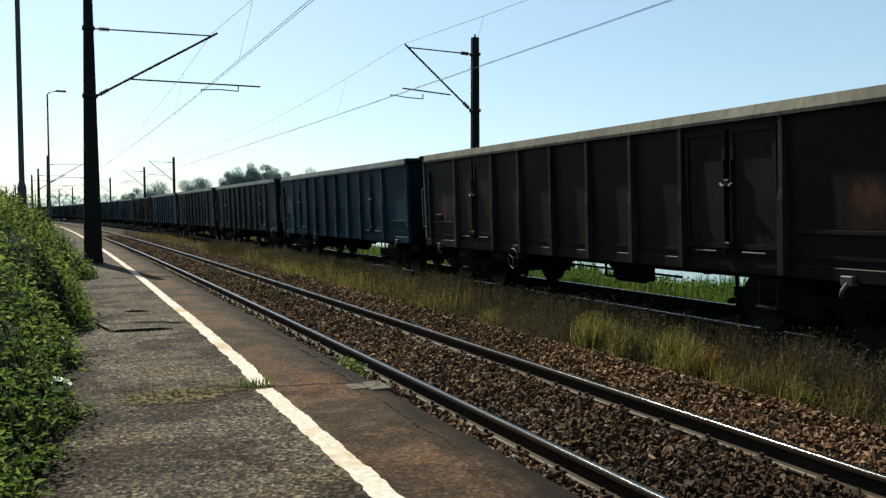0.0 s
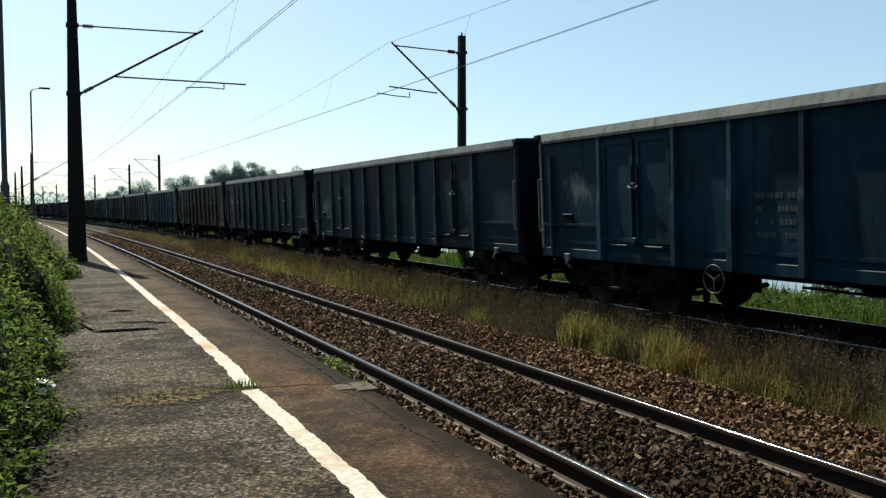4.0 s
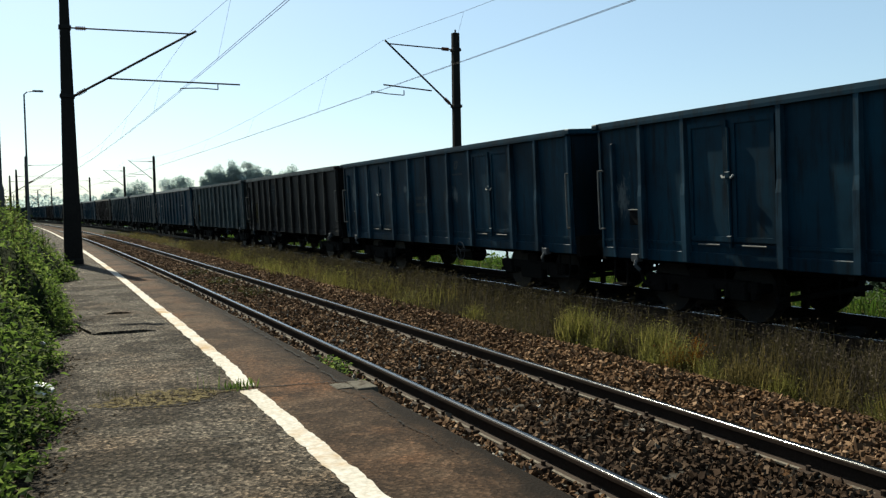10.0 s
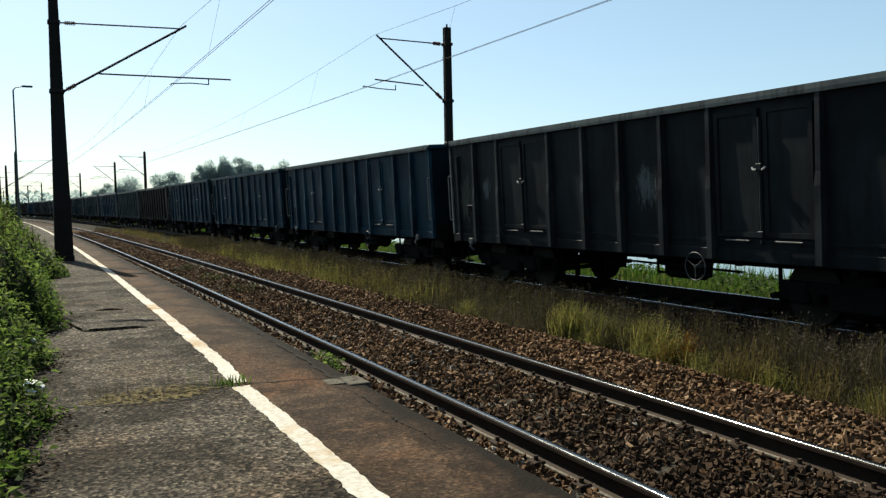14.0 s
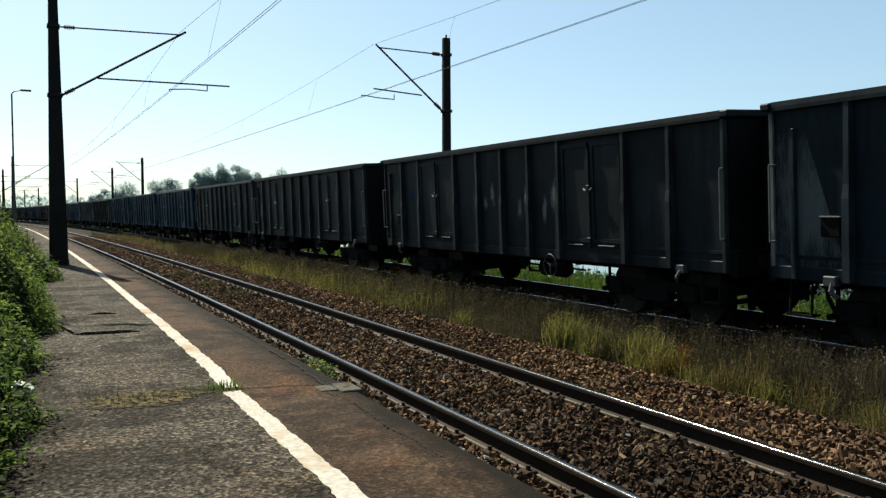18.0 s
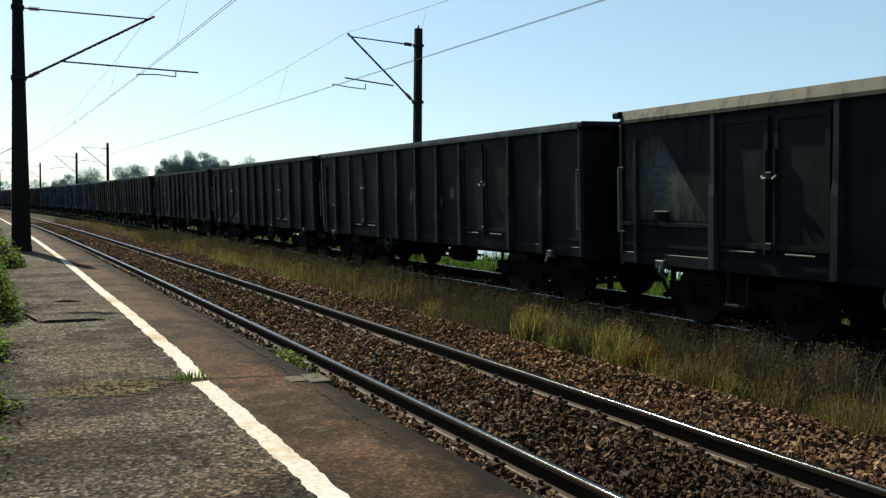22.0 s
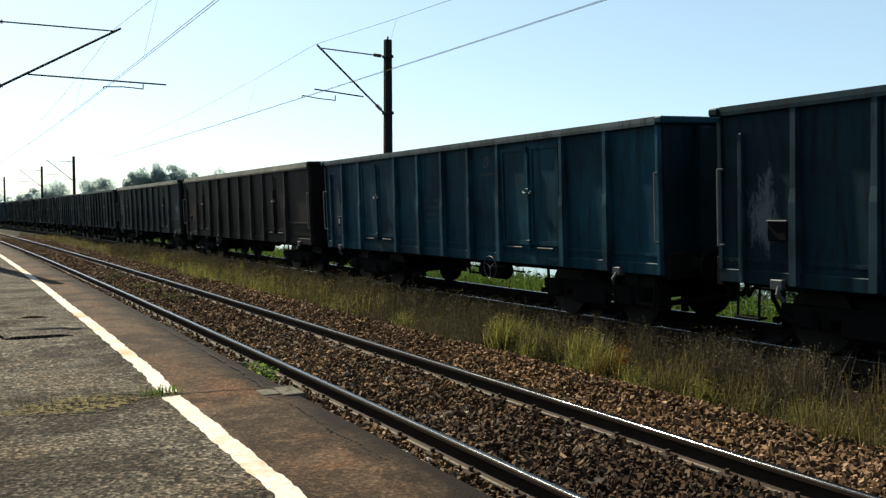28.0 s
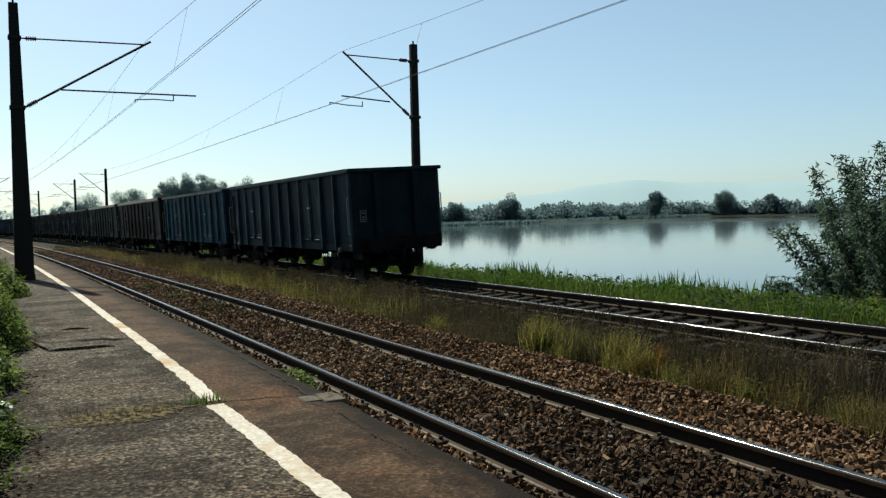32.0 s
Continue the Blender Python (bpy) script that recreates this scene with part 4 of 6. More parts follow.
        box(bm, -1.38, 1.38, yy - e * 0.02, yy + e * 0.10, 0.86, 1.26, 0.015)
        beam = part("buffer_beam", bm, UNDER, wagon, "grimy buffer beam")
        for x in (-0.875, 0.875):
            bm = bmesh.new()
            rod(bm, (x, yy + e * 0.09, 1.06), (x, yy + e * 0.34, 1.06), 0.11, 0.09, 14)
            rod(bm, (x, yy + e * 0.30, 1.06), (x, yy + e * 0.40, 1.06), 0.065, None, 12)
            rod(bm, (x, yy + e * 0.40, 1.06), (x, yy + e * 0.44, 1.06), 0.25, 0.225, 24)
            part("buffer", bm, UNDER, beam, "round black buffer")
        bm = bmesh.new()
        tube(bm, [(0, yy + e * 0.09, 1.0), (0, yy + e * 0.30, 0.98), (0, yy + e * 0.36, 1.08), (0, yy + e * 0.30, 1.14)], 0.045, 8)
        tube(bm, [(0.05, yy + e * 0.2, 0.95), (0.03, yy + e * 0.30, 0.66), (-0.03, yy + e * 0.24, 0.50)], 0.03, 6)
        part("coupling", bm, UNDER, beam)
        bm = bmesh.new()
        tube(bm, [(-0.45, yy + e * 0.05, 0.90), (-0.42, yy + e * 0.26, 0.72), (-0.40, yy + e * 0.38, 0.58), (-0.35, yy + e * 0.42, 0.72)], 0.028, 6)
        part("brake_hose", bm, UNDER, beam)
        if e == 1:
            bm = bmesh.new()
            tube(bm, [(-1.12, -0.62, 0.92), (-1.16, -0.66, 0.70), (-1.18, -0.78, 0.52), (-1.18, -0.95, 0.44), (-1.16, -1.12, 0.47), (-1.14, -1.2, 0.58)], 0.03, 6)
            part("air_hose", bm, UNDER, beam, "black air hose hanging in a loop")
    bm = bmesh.new()
    box(bm, -HALF + 0.03, HALF - 0.03, -L + 0.04, -0.04, SILL + 0.10, SILL + 0.16)
    part("floor", bm, UNDER, wagon)
    bm = bmesh.new()
    box(bm, -0.22, 0.22, -L + 0.1, -0.1, 0.74, SILL + 0.10)
    for y in np.arange(1.2, L - 1, 1.9):
        box(bm, -HALF + 0.05, HALF - 0.05, -y - 0.05, -y + 0.05, 0.84, SILL + 0.10)
    for s in (-1, 1):
        box(bm, s * 1.0, s * 1.06, -L + 0.1, -0.1, 0.84, SILL + 0.10)
    tube(bm, [(-0.8, -0.4, 0.80), (-0.8, -L + 0.4, 0.80)], 0.03, 6)
    part("underframe", bm, UNDER, wagon, "black underframe")
    bm = bmesh.new()
    rod(bm, (-0.55, -L * 0.52, 0.62), (-0.55, -L * 0.52 - 0.75, 0.62), 0.19, None, 14)
    part("air_tank", bm, UNDER, wagon)
    bm = bmesh.new()
    rod(bm, (0.4, -L * 0.45, 0.66), (0.4, -L * 0.45 + 0.5, 0.66), 0.15, None, 14)
    part("brake_cylinder", bm, UNDER, wagon)
    bm = bmesh.new()
    box(bm, -1.05, -0.85, -L * 0.62, -L * 0.62 + 0.35, 0.55, 0.85, 0.02)
    part("brake_valve", bm, UNDER, wagon)
    bm = bmesh.new()
    tube(bm, [(-1.2, -L * 0.55, 0.92), (-1.2, -L * 0.55, 0.62), (-1.15, -L * 0.55 - 1.1, 0.62), (-1.2, -L * 0.55 - 1.1, 0.92)], 0.022, 6)
    tube(bm, [(-1.0, -L * 0.42, 0.74), (-1.0, -L * 0.68, 0.70)], 0.02, 6)
    part("brake_rigging", bm, UNDER, wagon)
    for yc in (2.02, L - 2.02):
        build_bogie(wagon, -yc)
    for s in (-1, 1):
        bm = bmesh.new()
        c = (s * (HALF + 0.05), -wheel_at, 0.80)
        ring(bm, c, 0.215, 0.010, "X")
        for i in range(3):
            a = i * 2 * math.pi / 3 + 0.5
            rod(bm, c, (c[0], c[1] + 0.21 * math.cos(a), c[2] + 0.21 * math.sin(a)), 0.008, None, 5)
        rod(bm, (s * (HALF - 0.3), -wheel_at, 0.80), (s * (HALF + 0.06), -wheel_at, 0.80), 0.03, None, 8)
        part("hand_wheel", bm, GREY_STEEL, wagon, "pale parking brake hand wheel")
    return wagon


LONG, SHORT, WIDE, PLAIN = 14.32, 12.60, 12.72, 12.70
long_wagon = build_wagon(LONG, [2.0, 3.95, 5.16, 6.44, 7.72, 9.02, 10.30, 12.33], [(2.0, 3.95), (10.30, 12.33)], 0.20, 4.78, True, 3.34)
short_wagon = build_wagon(SHORT, [1.20, 2.25, 4.19, 5.30, 6.33, 7.38, 8.42, 10.32, 11.42], [(2.25, 4.19), (8.42, 10.32)], 0.12, 8.05, False, 3.27)
wide_wagon = build_wagon(WIDE, [1.15, 2.18, 4.04, 5.22, 6.38, 7.57, 8.72, 10.55, 11.54], [(2.18, 4.04), (8.72, 10.55)], 0.12, 8.05, False, 3.27)
plain_wagon = build_wagon(PLAIN, [1.12, 2.22, 3.18, 4.12, 5.17, 6.24, 7.31, 8.40, 9.37, 10.34, 11.40], [], 0.14, 8.35, False, 3.27)

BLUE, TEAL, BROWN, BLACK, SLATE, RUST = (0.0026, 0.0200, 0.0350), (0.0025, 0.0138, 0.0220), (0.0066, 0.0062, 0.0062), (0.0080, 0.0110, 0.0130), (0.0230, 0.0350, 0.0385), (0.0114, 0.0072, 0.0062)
BEIGE, PALE_RIM, DARK = (0.066, 0.065, 0.052), (0.052, 0.064, 0.068), (0.040, 0.050, 0.054)
# front of each wagon along the track at the start, kind, wall colour, top rail colour, label
CARS = [
    (36.22, "long", BLUE, PALE_RIM, "faded blue open goods wagon with pale top rail"),
    (20.77, "long", RUST, BEIGE, "rust-brown open goods wagon with beige top rail"),
    (5.67, "long", TEAL, PALE_RIM, "dark teal open goods wagon with scraped end panel"),
    (-9.68, "long", TEAL, PALE_RIM, "dark blue-green open goods wagon"),
    (-24.88, "long", BLUE, PALE_RIM, "blue open goods wagon with pale top rail"),
    (-40.19, "plain", SLATE, PALE_RIM, "grey open goods wagon with faded teal patches"),
    (-53.76, "plain", BROWN, PALE_RIM, "sooty dark open goods wagon with an ochre side hatch"),
    (-67.18, "wide", BLUE, DARK, "blue open goods wagon with flaking paint"),
    (-80.80, "wide", BLUE, DARK, "blue open goods wagon with lettered emblem"),
    (-94.39, "short", BLUE, PALE_RIM, "blue open goods wagon with bright door latches"),
    (-108.03, "short", BLACK, PALE_RIM, "sooty grey open goods wagon with scraped panels"),
    (-121.00, "short", BLACK, DARK, "sooty dark grey open goods wagon"),
    (-135.08, "short", BLACK, DARK, "sooty open goods wagon with sprayed scribbles"),
    (-148.46, "short", (0.0055, 0.0112, 0.0155), DARK, "dark blue-green open goods wagon with pale corner"),
    (-161.77, "short", BLACK, PALE_RIM, "sooty open goods wagon covered in scribbles"),
    (-175.34, "long", BLACK, BEIGE, "dark grey open goods wagon with sandy top rail"),
    (-190.50, "long", RUST, BEIGE, "rust-brown open goods wagon with sandy top rail"),
    (-205.96, "short", (0.0040, 0.0290, 0.0450), PALE_RIM, "blue open goods wagon with pale top rail"),
    (-219.62, "short", (0.0040, 0.0160, 0.0225), DARK, "dark blue-green open goods wagon at the end of the train"),
]
ahead, y = [], 36.22
rng = random.Random(5)
for i in range(20):
    kind = "long" if i < 2 else rng.choice(["short", "short", "long"])
    y += 15.3 if kind == "long" else 13.6
    col, rim, lab = rng.choice([(BLUE, PALE_RIM, "blue open goods wagon far along the train"), (RUST, BEIGE, "rust-brown open goods wagon far along the train"), (BLACK, PALE_RIM, "sooty open goods wagon far along the train"), (TEAL, PALE_RIM, "dark teal open goods wagon far along the train")])
    ahead.append((y, kind, col, rim, lab))
CARS = list(reversed(ahead)) + CARS


def travel(t):
    """How far the train has rolled after t seconds: it slows from 10 to 6.6 m/s, with one small lurch."""
    u = min(max((t - 6.0) / 0.5, 0.0), 1.0)
    return 0.3 * u * u * (3 - 2 * u) + 10.17579 * t - 0.101898 * t ** 2 + 0.00111795 * t ** 3 - 3.898e-6 * t ** 4


def wagon_pose(front, length, t):
    yc = front + travel(t) - length / 2
    heading = K * min(max(yc, -400.0), 700.0)
    m = pose(*at(FAR_X, yc, FAR_Z), 0, -math.degrees(CANT), math.degrees(heading))
    return m @ Matrix.Translation((0, length / 2, 0))


TRAIN = []
for i, (front, kind, col, rim, lab) in enumerate(CARS):
    src, length = {"long": (long_wagon, LONG), "short": (short_wagon, SHORT), "wide": (wide_wagon, WIDE), "plain": (plain_wagon, PLAIN)}[kind]
    car = copy_thing(src, wagon_pose(front, length, 0))
    tagged(car, lab, "goods wagon", "wagons of the goods train")
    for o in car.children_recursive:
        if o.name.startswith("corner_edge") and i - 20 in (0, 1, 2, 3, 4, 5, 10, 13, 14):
            o.color = (0.105, 0.115, 0.115, 1)       # front corner edge painted pale, as if the sun caught it
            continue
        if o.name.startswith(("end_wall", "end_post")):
            o.color = (*[v * 0.4 + 0.0012 for v in col], 1)       # ends painted darker than the sides, for the shade they face
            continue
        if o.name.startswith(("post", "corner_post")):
            o.color = (*[v * 1.3 + 0.010 for v in col], 1)       # posts painted lighter than the walls, for the grazing sun on them
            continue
        # side rails get the paler rim; end rails stay wall-dark, painted for shade
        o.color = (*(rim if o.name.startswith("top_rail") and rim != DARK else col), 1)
    TRAIN.append((car, front, length))
    if i == len(CARS) - 1:          # the last wagon has lost its rear steps
        for o in list(car.children_recursive):
            if o.name.startswith("foot_step") and o.data.vertices[0].co.y < -length + 3.0:
                bpy.data.objects.remove(o)
    wheel_shift = {5: -0.5, 6: 4.0, 14: 3.4, 18: 3.6}.get(i - 20, 0.0)       # some run the other way round
    for o in car.children_recursive:
        if o.name.startswith("hand_wheel"):
            o.matrix_basis = pose(0, wheel_shift, 0)
for src in (long_wagon, short_wagon, wide_wagon, plain_wagon):
    for o in list(src.children_recursive) + [src]:
        bpy.data.objects.remove(o)


# ---- markings, worn paint and painted sun patches on single wagons ----
SCRAPED_AND_SUNLIT = wagon_paint("scraped_and_sunlit_paint", (0.075, 0.086, 0.087))
SMEAR = wagon_paint("grey_spray_paint", (0.12, 0.125, 0.118))
OLIVE = wagon_paint("olive_patch_paint", (0.045, 0.048, 0.036))
OCHRE = surface("ochre_panel_paint", (0.0168, 0.0132, 0.0054), (0.039, 0.0288, 0.0102), 4, 30, 0.8, 0, 0.2, 0.003)
ORANGE_RUST = wagon_paint("orange_rust", (0.048, 0.021, 0.011))
DEEP_BLUE = surface("fresh_blue_paint", (0.002, 0.016, 0.045), (0.003, 0.025, 0.075), 4, 30, 0.7)
FADED_PLATE = surface("faded_plate", (0.011, 0.0121, 0.0132), (0.0275, 0.0286, 0.0286), 3, 30, 0.85, 0, 0.2, 0.003, (0.0066, 0.0077, 0.0088), (0.5, 0.66), 2.4)
SUN_PALE_CORNER = wagon_paint("sun_pale_corner", (0.060, 0.068, 0.068), (0.46, 0.74))
LIGHT_PANEL = surface("light_grey_panel", (0.0562, 0.06, 0.057), (0.105, 0.1087, 0.1013), 3, 30, 0.8, 0, 0.2, 0.003, (0.045, 0.0562, 0.03), (0.55, 0.66), 1.6)


def on_side(x, y, z):
    return (-(HALF + x), -y, z)


def worn_patch(car, seed, y0, y1, z0, z1, material, label, wedge=0.0):
    """A patch of scraped, rusted or painted-sunlit wall, lying just proud of it."""
    bm = bmesh.new()
    top = y1 - (y1 - y0) * wedge
    q = [on_side(0.0012, y0, z0), on_side(0.0012, y1, z0), on_side(0.0012, top, z1), on_side(0.0012, y0, z1)]
    bm.faces.new([bm.verts.new(p) for p in q])
    ob = part("worn_patch", bm, material, car, label)
    ob.color = next(o.color for o in car.children_recursive if o.name.startswith("side_wall"))


def panel(car, name, y0, y1, z0, z1, material, label):
    bm = bmesh.new()
    box(bm, -(HALF + 0.012), -(HALF + 0.001), -y1, -y0, z0, z1, 0.004)
    return part(name, bm, material, car, label)


def hatch(car, y0, y1, z0, z1):
    """A small ochre hatch in a dark raised frame, with a hinge bar."""
    leaf = panel(car, "side_hatch", y0, y1, z0, z1, OCHRE, "dirty ochre side hatch")
    for a, b, c, d in ((y0 - 0.05, y0, z0 - 0.05, z1 + 0.05), (y1, y1 + 0.05, z0 - 0.05, z1 + 0.05), (y0, y1, z1, z1 + 0.05), (y0, y1, z0 - 0.05, z0), (y0 + 0.1, y1 - 0.1, z0 + 0.16, z0 + 0.22)):
        bm = bmesh.new()
        box(bm, -(HALF + 0.045), -(HALF + 0.001 if b - a < 0.06 or d > z1 or c < z0 else HALF + 0.010), -b, -a, c, d, 0.005)
        part("hatch_bar", bm, UNDER, leaf)


def lettering(car, y0, y1, z0, z1, rows, seed, name="lettering", lift=0.004):
    """Rows of short bars in place of words that cannot be read."""
    rnd = random.Random(seed)
    bm = bmesh.new()
    for r in range(rows):
        zc = z1 - (z1 - z0) * (r + 0.5) / rows
        y, h = y0, (z1 - z0) / rows * 0.22
        while y < y1:
            w = rnd.uniform(0.02, 0.07)
            if rnd.random() < 0.8:
                q = [on_side(lift, y, zc - h), on_side(lift, min(y + w, y1), zc - h), on_side(lift, min(y + w, y1), zc + h), on_side(lift, y, zc + h)]
                bm.faces.new([bm.verts.new(p) for p in q])
            y += w + 0.018
    ob = part(name, bm, WHITE_MARK, car, "faded white unreadable lettering")
    ob["kind"] = "stuff"


def emblem(car, y, z, s, seed):
    """A round two-part emblem above a line of lettering."""
    bm = bmesh.new()
    for a0, a1, dy in ((0.6, 3.5, 0.03), (3.75, 6.65, -0.03)):
        inner, outer = [], []
        for i in range(9):
            a = a0 + (a1 - a0) * i / 8
            outer.append(bm.verts.new(on_side(0.0045, y + dy + s * math.cos(a), z + s * 0.9 * math.sin(a))))
            inner.append(bm.verts.new(on_side(0.0045, y + dy + s * 0.45 * math.cos(a), z + s * 0.4 * math.sin(a))))
        for i in range(8):
            bm.faces.new((outer[i], outer[i + 1], inner[i + 1], inner[i]))
    part("emblem", bm, WHITE_MARK, car, "faded white round emblem")
    lettering(car, y - s * 2.6, y + s * 2.6, z - s * 2.2, z - s * 1.45, 1, seed, "emblem_lettering")


def scribble(car, seed, y0, y1, z0, z1):
    """Sprayed smears, half rubbed off: two fuzzy fields side by side."""
    rnd = random.Random(seed)
    mid = y0 + (y1 - y0) * rnd.uniform(0.4, 0.6)
    worn_patch(car, seed, y0 - 0.08, mid, z0 - 0.1, z1 - rnd.uniform(0.0, 0.3), SMEAR, "rubbed grey spray paint")
    worn_patch(car, seed + 900, mid, y1 + 0.08, z0 + rnd.uniform(0.0, 0.3), z1 + 0.15, SMEAR, "rubbed grey spray paint")


def dress_train():
    w = [c for c, _, _ in TRAIN[-19:]]
    # label shared by real scrapes and painted sun patches
    worn = "pale scrapes and painted sunlight"
    worn_patch(w[2], 1, 0.55, 1.9, 1.62, 2.8, SCRAPED_AND_SUNLIT, worn, 0.35)
    worn_patch(w[3], 2, 0.35, 1.8, 1.55, 2.4, SCRAPED_AND_SUNLIT, worn)
    lettering(w[4], 5.57, 6.3, 1.4, 2.13, 4, 3)
    emblem(w[4], 9.9, 2.86, 0.13, 4)
    worn_patch(w[4], 5, 0.55, 1.9, 1.65, 2.85, SCRAPED_AND_SUNLIT, worn)
    worn_patch(w[4], 6, 13.4, 14.1, 1.65, 2.3, SCRAPED_AND_SUNLIT, worn)
    worn_patch(w[0], 7, 0.5, 1.8, 1.6, 2.7, SCRAPED_AND_SUNLIT, worn, 0.35)
    panel(w[5], "light_panel", 0.34, 1.02, 1.40, 3.02, LIGHT_PANEL, "light grey corner panel")
    hatch(w[5], 1.30, 1.98, 1.24, 2.15)
    # sun patches beside the posts, painted onto the wall
    for i, (y, z) in enumerate(((4.6, 2.2), (5.6, 2.0), (6.6, 1.9), (7.6, 2.2), (9.6, 2.1))):
        worn_patch(w[5], 10 + i, y, y + 0.3, z - 0.5, z + 0.4, SCRAPED_AND_SUNLIT, worn)
    hatch(w[6], 1.36, 1.96, 1.24, 2.12)
    panel(w[6], "repair_plate", 4.16, 4.84, 2.02, 2.88, FADED_PLATE, "faded grey rectangular repair plate")
    lettering(w[6], 4.25, 4.75, 2.5, 2.75, 2, 19, lift=0.014)
    panel(w[6], "number_plate", 6.66, 6.84, 2.48, 2.70, WHITE_MARK, "small white plate")
    worn_patch(w[6], 20, 0.35, 1.0, 1.4, 2.7, SCRAPED_AND_SUNLIT, worn, 0.35)
    worn_patch(w[7], 21, 0.45, 1.1, 1.65, 3.0, SCRAPED_AND_SUNLIT, worn, 0.35)
    lettering(w[7], 5.5, 6.15, 1.65, 2.18, 3, 22)
    emblem(w[7], 7.95, 2.84, 0.12, 23)
    worn_patch(w[7], 24, 4.6, 5.1, 2.2, 2.5, SCRAPED_AND_SUNLIT, worn)
    worn_patch(w[7], 25, 7.6, 8.1, 1.8, 2.45, SCRAPED_AND_SUNLIT, worn)
    emblem(w[8], 7.9, 2.9, 0.12, 26)
    worn_patch(w[8], 27, 0.35, 0.85, 1.45, 2.6, SCRAPED_AND_SUNLIT, worn)
    lettering(w[8], 5.6, 6.2, 1.5, 2.15, 3, 28)
    worn_patch(w[8], 29, 6.6, 7.2, 1.7, 2.2, SCRAPED_AND_SUNLIT, worn)
    emblem(w[9], 7.9, 2.68, 0.13, 30)
    worn_patch(w[9], 31, 0.4, 1.0, 1.3, 2.9, SCRAPED_AND_SUNLIT, worn, 0.35)
    worn_patch(w[9], 32, 6.9, 7.2, 1.5, 2.4, SCRAPED_AND_SUNLIT, worn)
    lettering(w[9], 5.45, 6.1, 1.5, 2.0, 3, 33)
    worn_patch(w[10], 34, 0.16, 1.12, 1.0, 3.0, OLIVE, "dull olive paint patch")
    scribble(w[10], 35, 2.65, 3.8, 1.7, 2.6)
    worn_patch(w[10], 36, 1.35, 2.0, 1.7, 2.6, SCRAPED_AND_SUNLIT, worn)
    worn_patch(w[10], 136, 6.6, 7.3, 1.5, 2.6, SCRAPED_AND_SUNLIT, worn)
    worn_patch(w[10], 37, 8.6, 9.3, 1.7, 2.8, SCRAPED_AND_SUNLIT, worn)
    worn_patch(w[11], 38, 0.4, 1.0, 1.2, 2.7, SCRAPED_AND_SUNLIT, worn, 0.35)
    scribble(w[11], 39, 8.7, 9.8, 1.8, 2.6)
    worn_patch(w[12], 40, 0.16, 1.1, 1.2, 2.95, OLIVE, "dull olive paint patch")
    panel(w[12], "blue_sticker", 1.62, 1.80, 2.14, 2.40, DEEP_BLUE, "small bright blue patch")
    for i, (a, b, c, d) in enumerate(((5.5, 5.95, 1.8, 2.4), (6.9, 7.25, 1.6, 2.3), (7.8, 8.3, 1.6, 2.5))):
        scribble(w[12], 41 + i, a, b, c, d)
    worn_patch(w[13], 45, 0.05, 1.14, 1.05, 2.85, SUN_PALE_CORNER, "light corner of painted sun and scrapes", 0.55)
    emblem(w[13], 7.95, 2.84, 0.13, 46)
    worn_patch(w[13], 47, 8.05, 8.35, 1.85, 2.4, SCRAPED_AND_SUNLIT, worn)
    lettering(w[13], 5.5, 6.1, 1.5, 2.1, 4, 48)
    worn_patch(w[13], 49, 6.8, 7.2, 1.5, 2.3, SCRAPED_AND_SUNLIT, worn)
    worn_patch(w[14], 50, 0.2, 1.1, 1.3, 2.9, OLIVE, "dull olive paint patch")
    panel(w[14], "blue_panel", 1.92, 2.14, 1.43, 2.04, DEEP_BLUE, "bright blue painted panel")
    for i, (a, b, c, d) in enumerate(((2.7, 3.3, 1.5, 2.6), (5.9, 6.25, 1.75, 2.35), (7.1, 7.5, 1.5, 2.05), (7.9, 8.3, 1.85, 2.4), (8.95, 9.3, 1.7, 2.4))):
        scribble(w[14], 51 + i, a, b, c, d)
    # triangle of sun behind the front corner, painted on
    worn_patch(w[15], 60, 0.1, 1.85, 1.62, 2.9, SUN_PALE_CORNER, "light corner of painted sun and scrapes", 0.55)
    lettering(w[15], 0.7, 1.1, 1.9, 2.5, 5, 61)
    worn_patch(w[15], 62, 2.6, 2.85, 1.9, 2.6, SCRAPED_AND_SUNLIT, worn)
    # sun patch by the rear corner, painted on
    worn_patch(w[15], 63, 13.05, 14.1, 1.7, 2.45, SCRAPED_AND_SUNLIT, worn)
    worn_patch(w[16], 64, 0.4, 1.9, 1.25, 2.6, ORANGE_RUST, "orange rust patch")
    worn_patch(w[1], 65, 0.4, 1.8, 1.2, 2.6, ORANGE_RUST, "orange rust patch")
    worn_patch(w[1], 66, 13.0, 14.2, 1.6, 2.4, ORANGE_RUST, "orange rust patch")
    worn_patch(w[17], 67, 0.45, 1.1, 1.0, 2.8, SUN_PALE_CORNER, "light corner of painted sun and scrapes", 0.55)
    emblem(w[17], 7.95, 2.84, 0.13, 68)
    lettering(w[17], 5.5, 6.1, 1.6, 2.2, 4, 69)
    worn_patch(w[17], 70, 11.2, 11.5, 1.9, 2.3, SCRAPED_AND_SUNLIT, worn)
    worn_patch(w[18], 71, 0.35, 1.05, 1.0, 2.8, SCRAPED_AND_SUNLIT, worn, 0.35)
    lettering(w[18], 5.45, 6.0, 1.65, 2.15, 4, 72)
    card = panel(w[17], "label_card", 0.80, 0.90, 1.56, 1.71, PALE_STEEL, "small white label card")
    card.matrix_basis = pose(-0.022, 0, 0)
    for car in (w[2], w[3], w[15]):
        frame_plate = panel(car, "marker_frame", 6.24, 6.38, 1.24, 1.70, LABEL_DARK, "narrow dark marker frame")
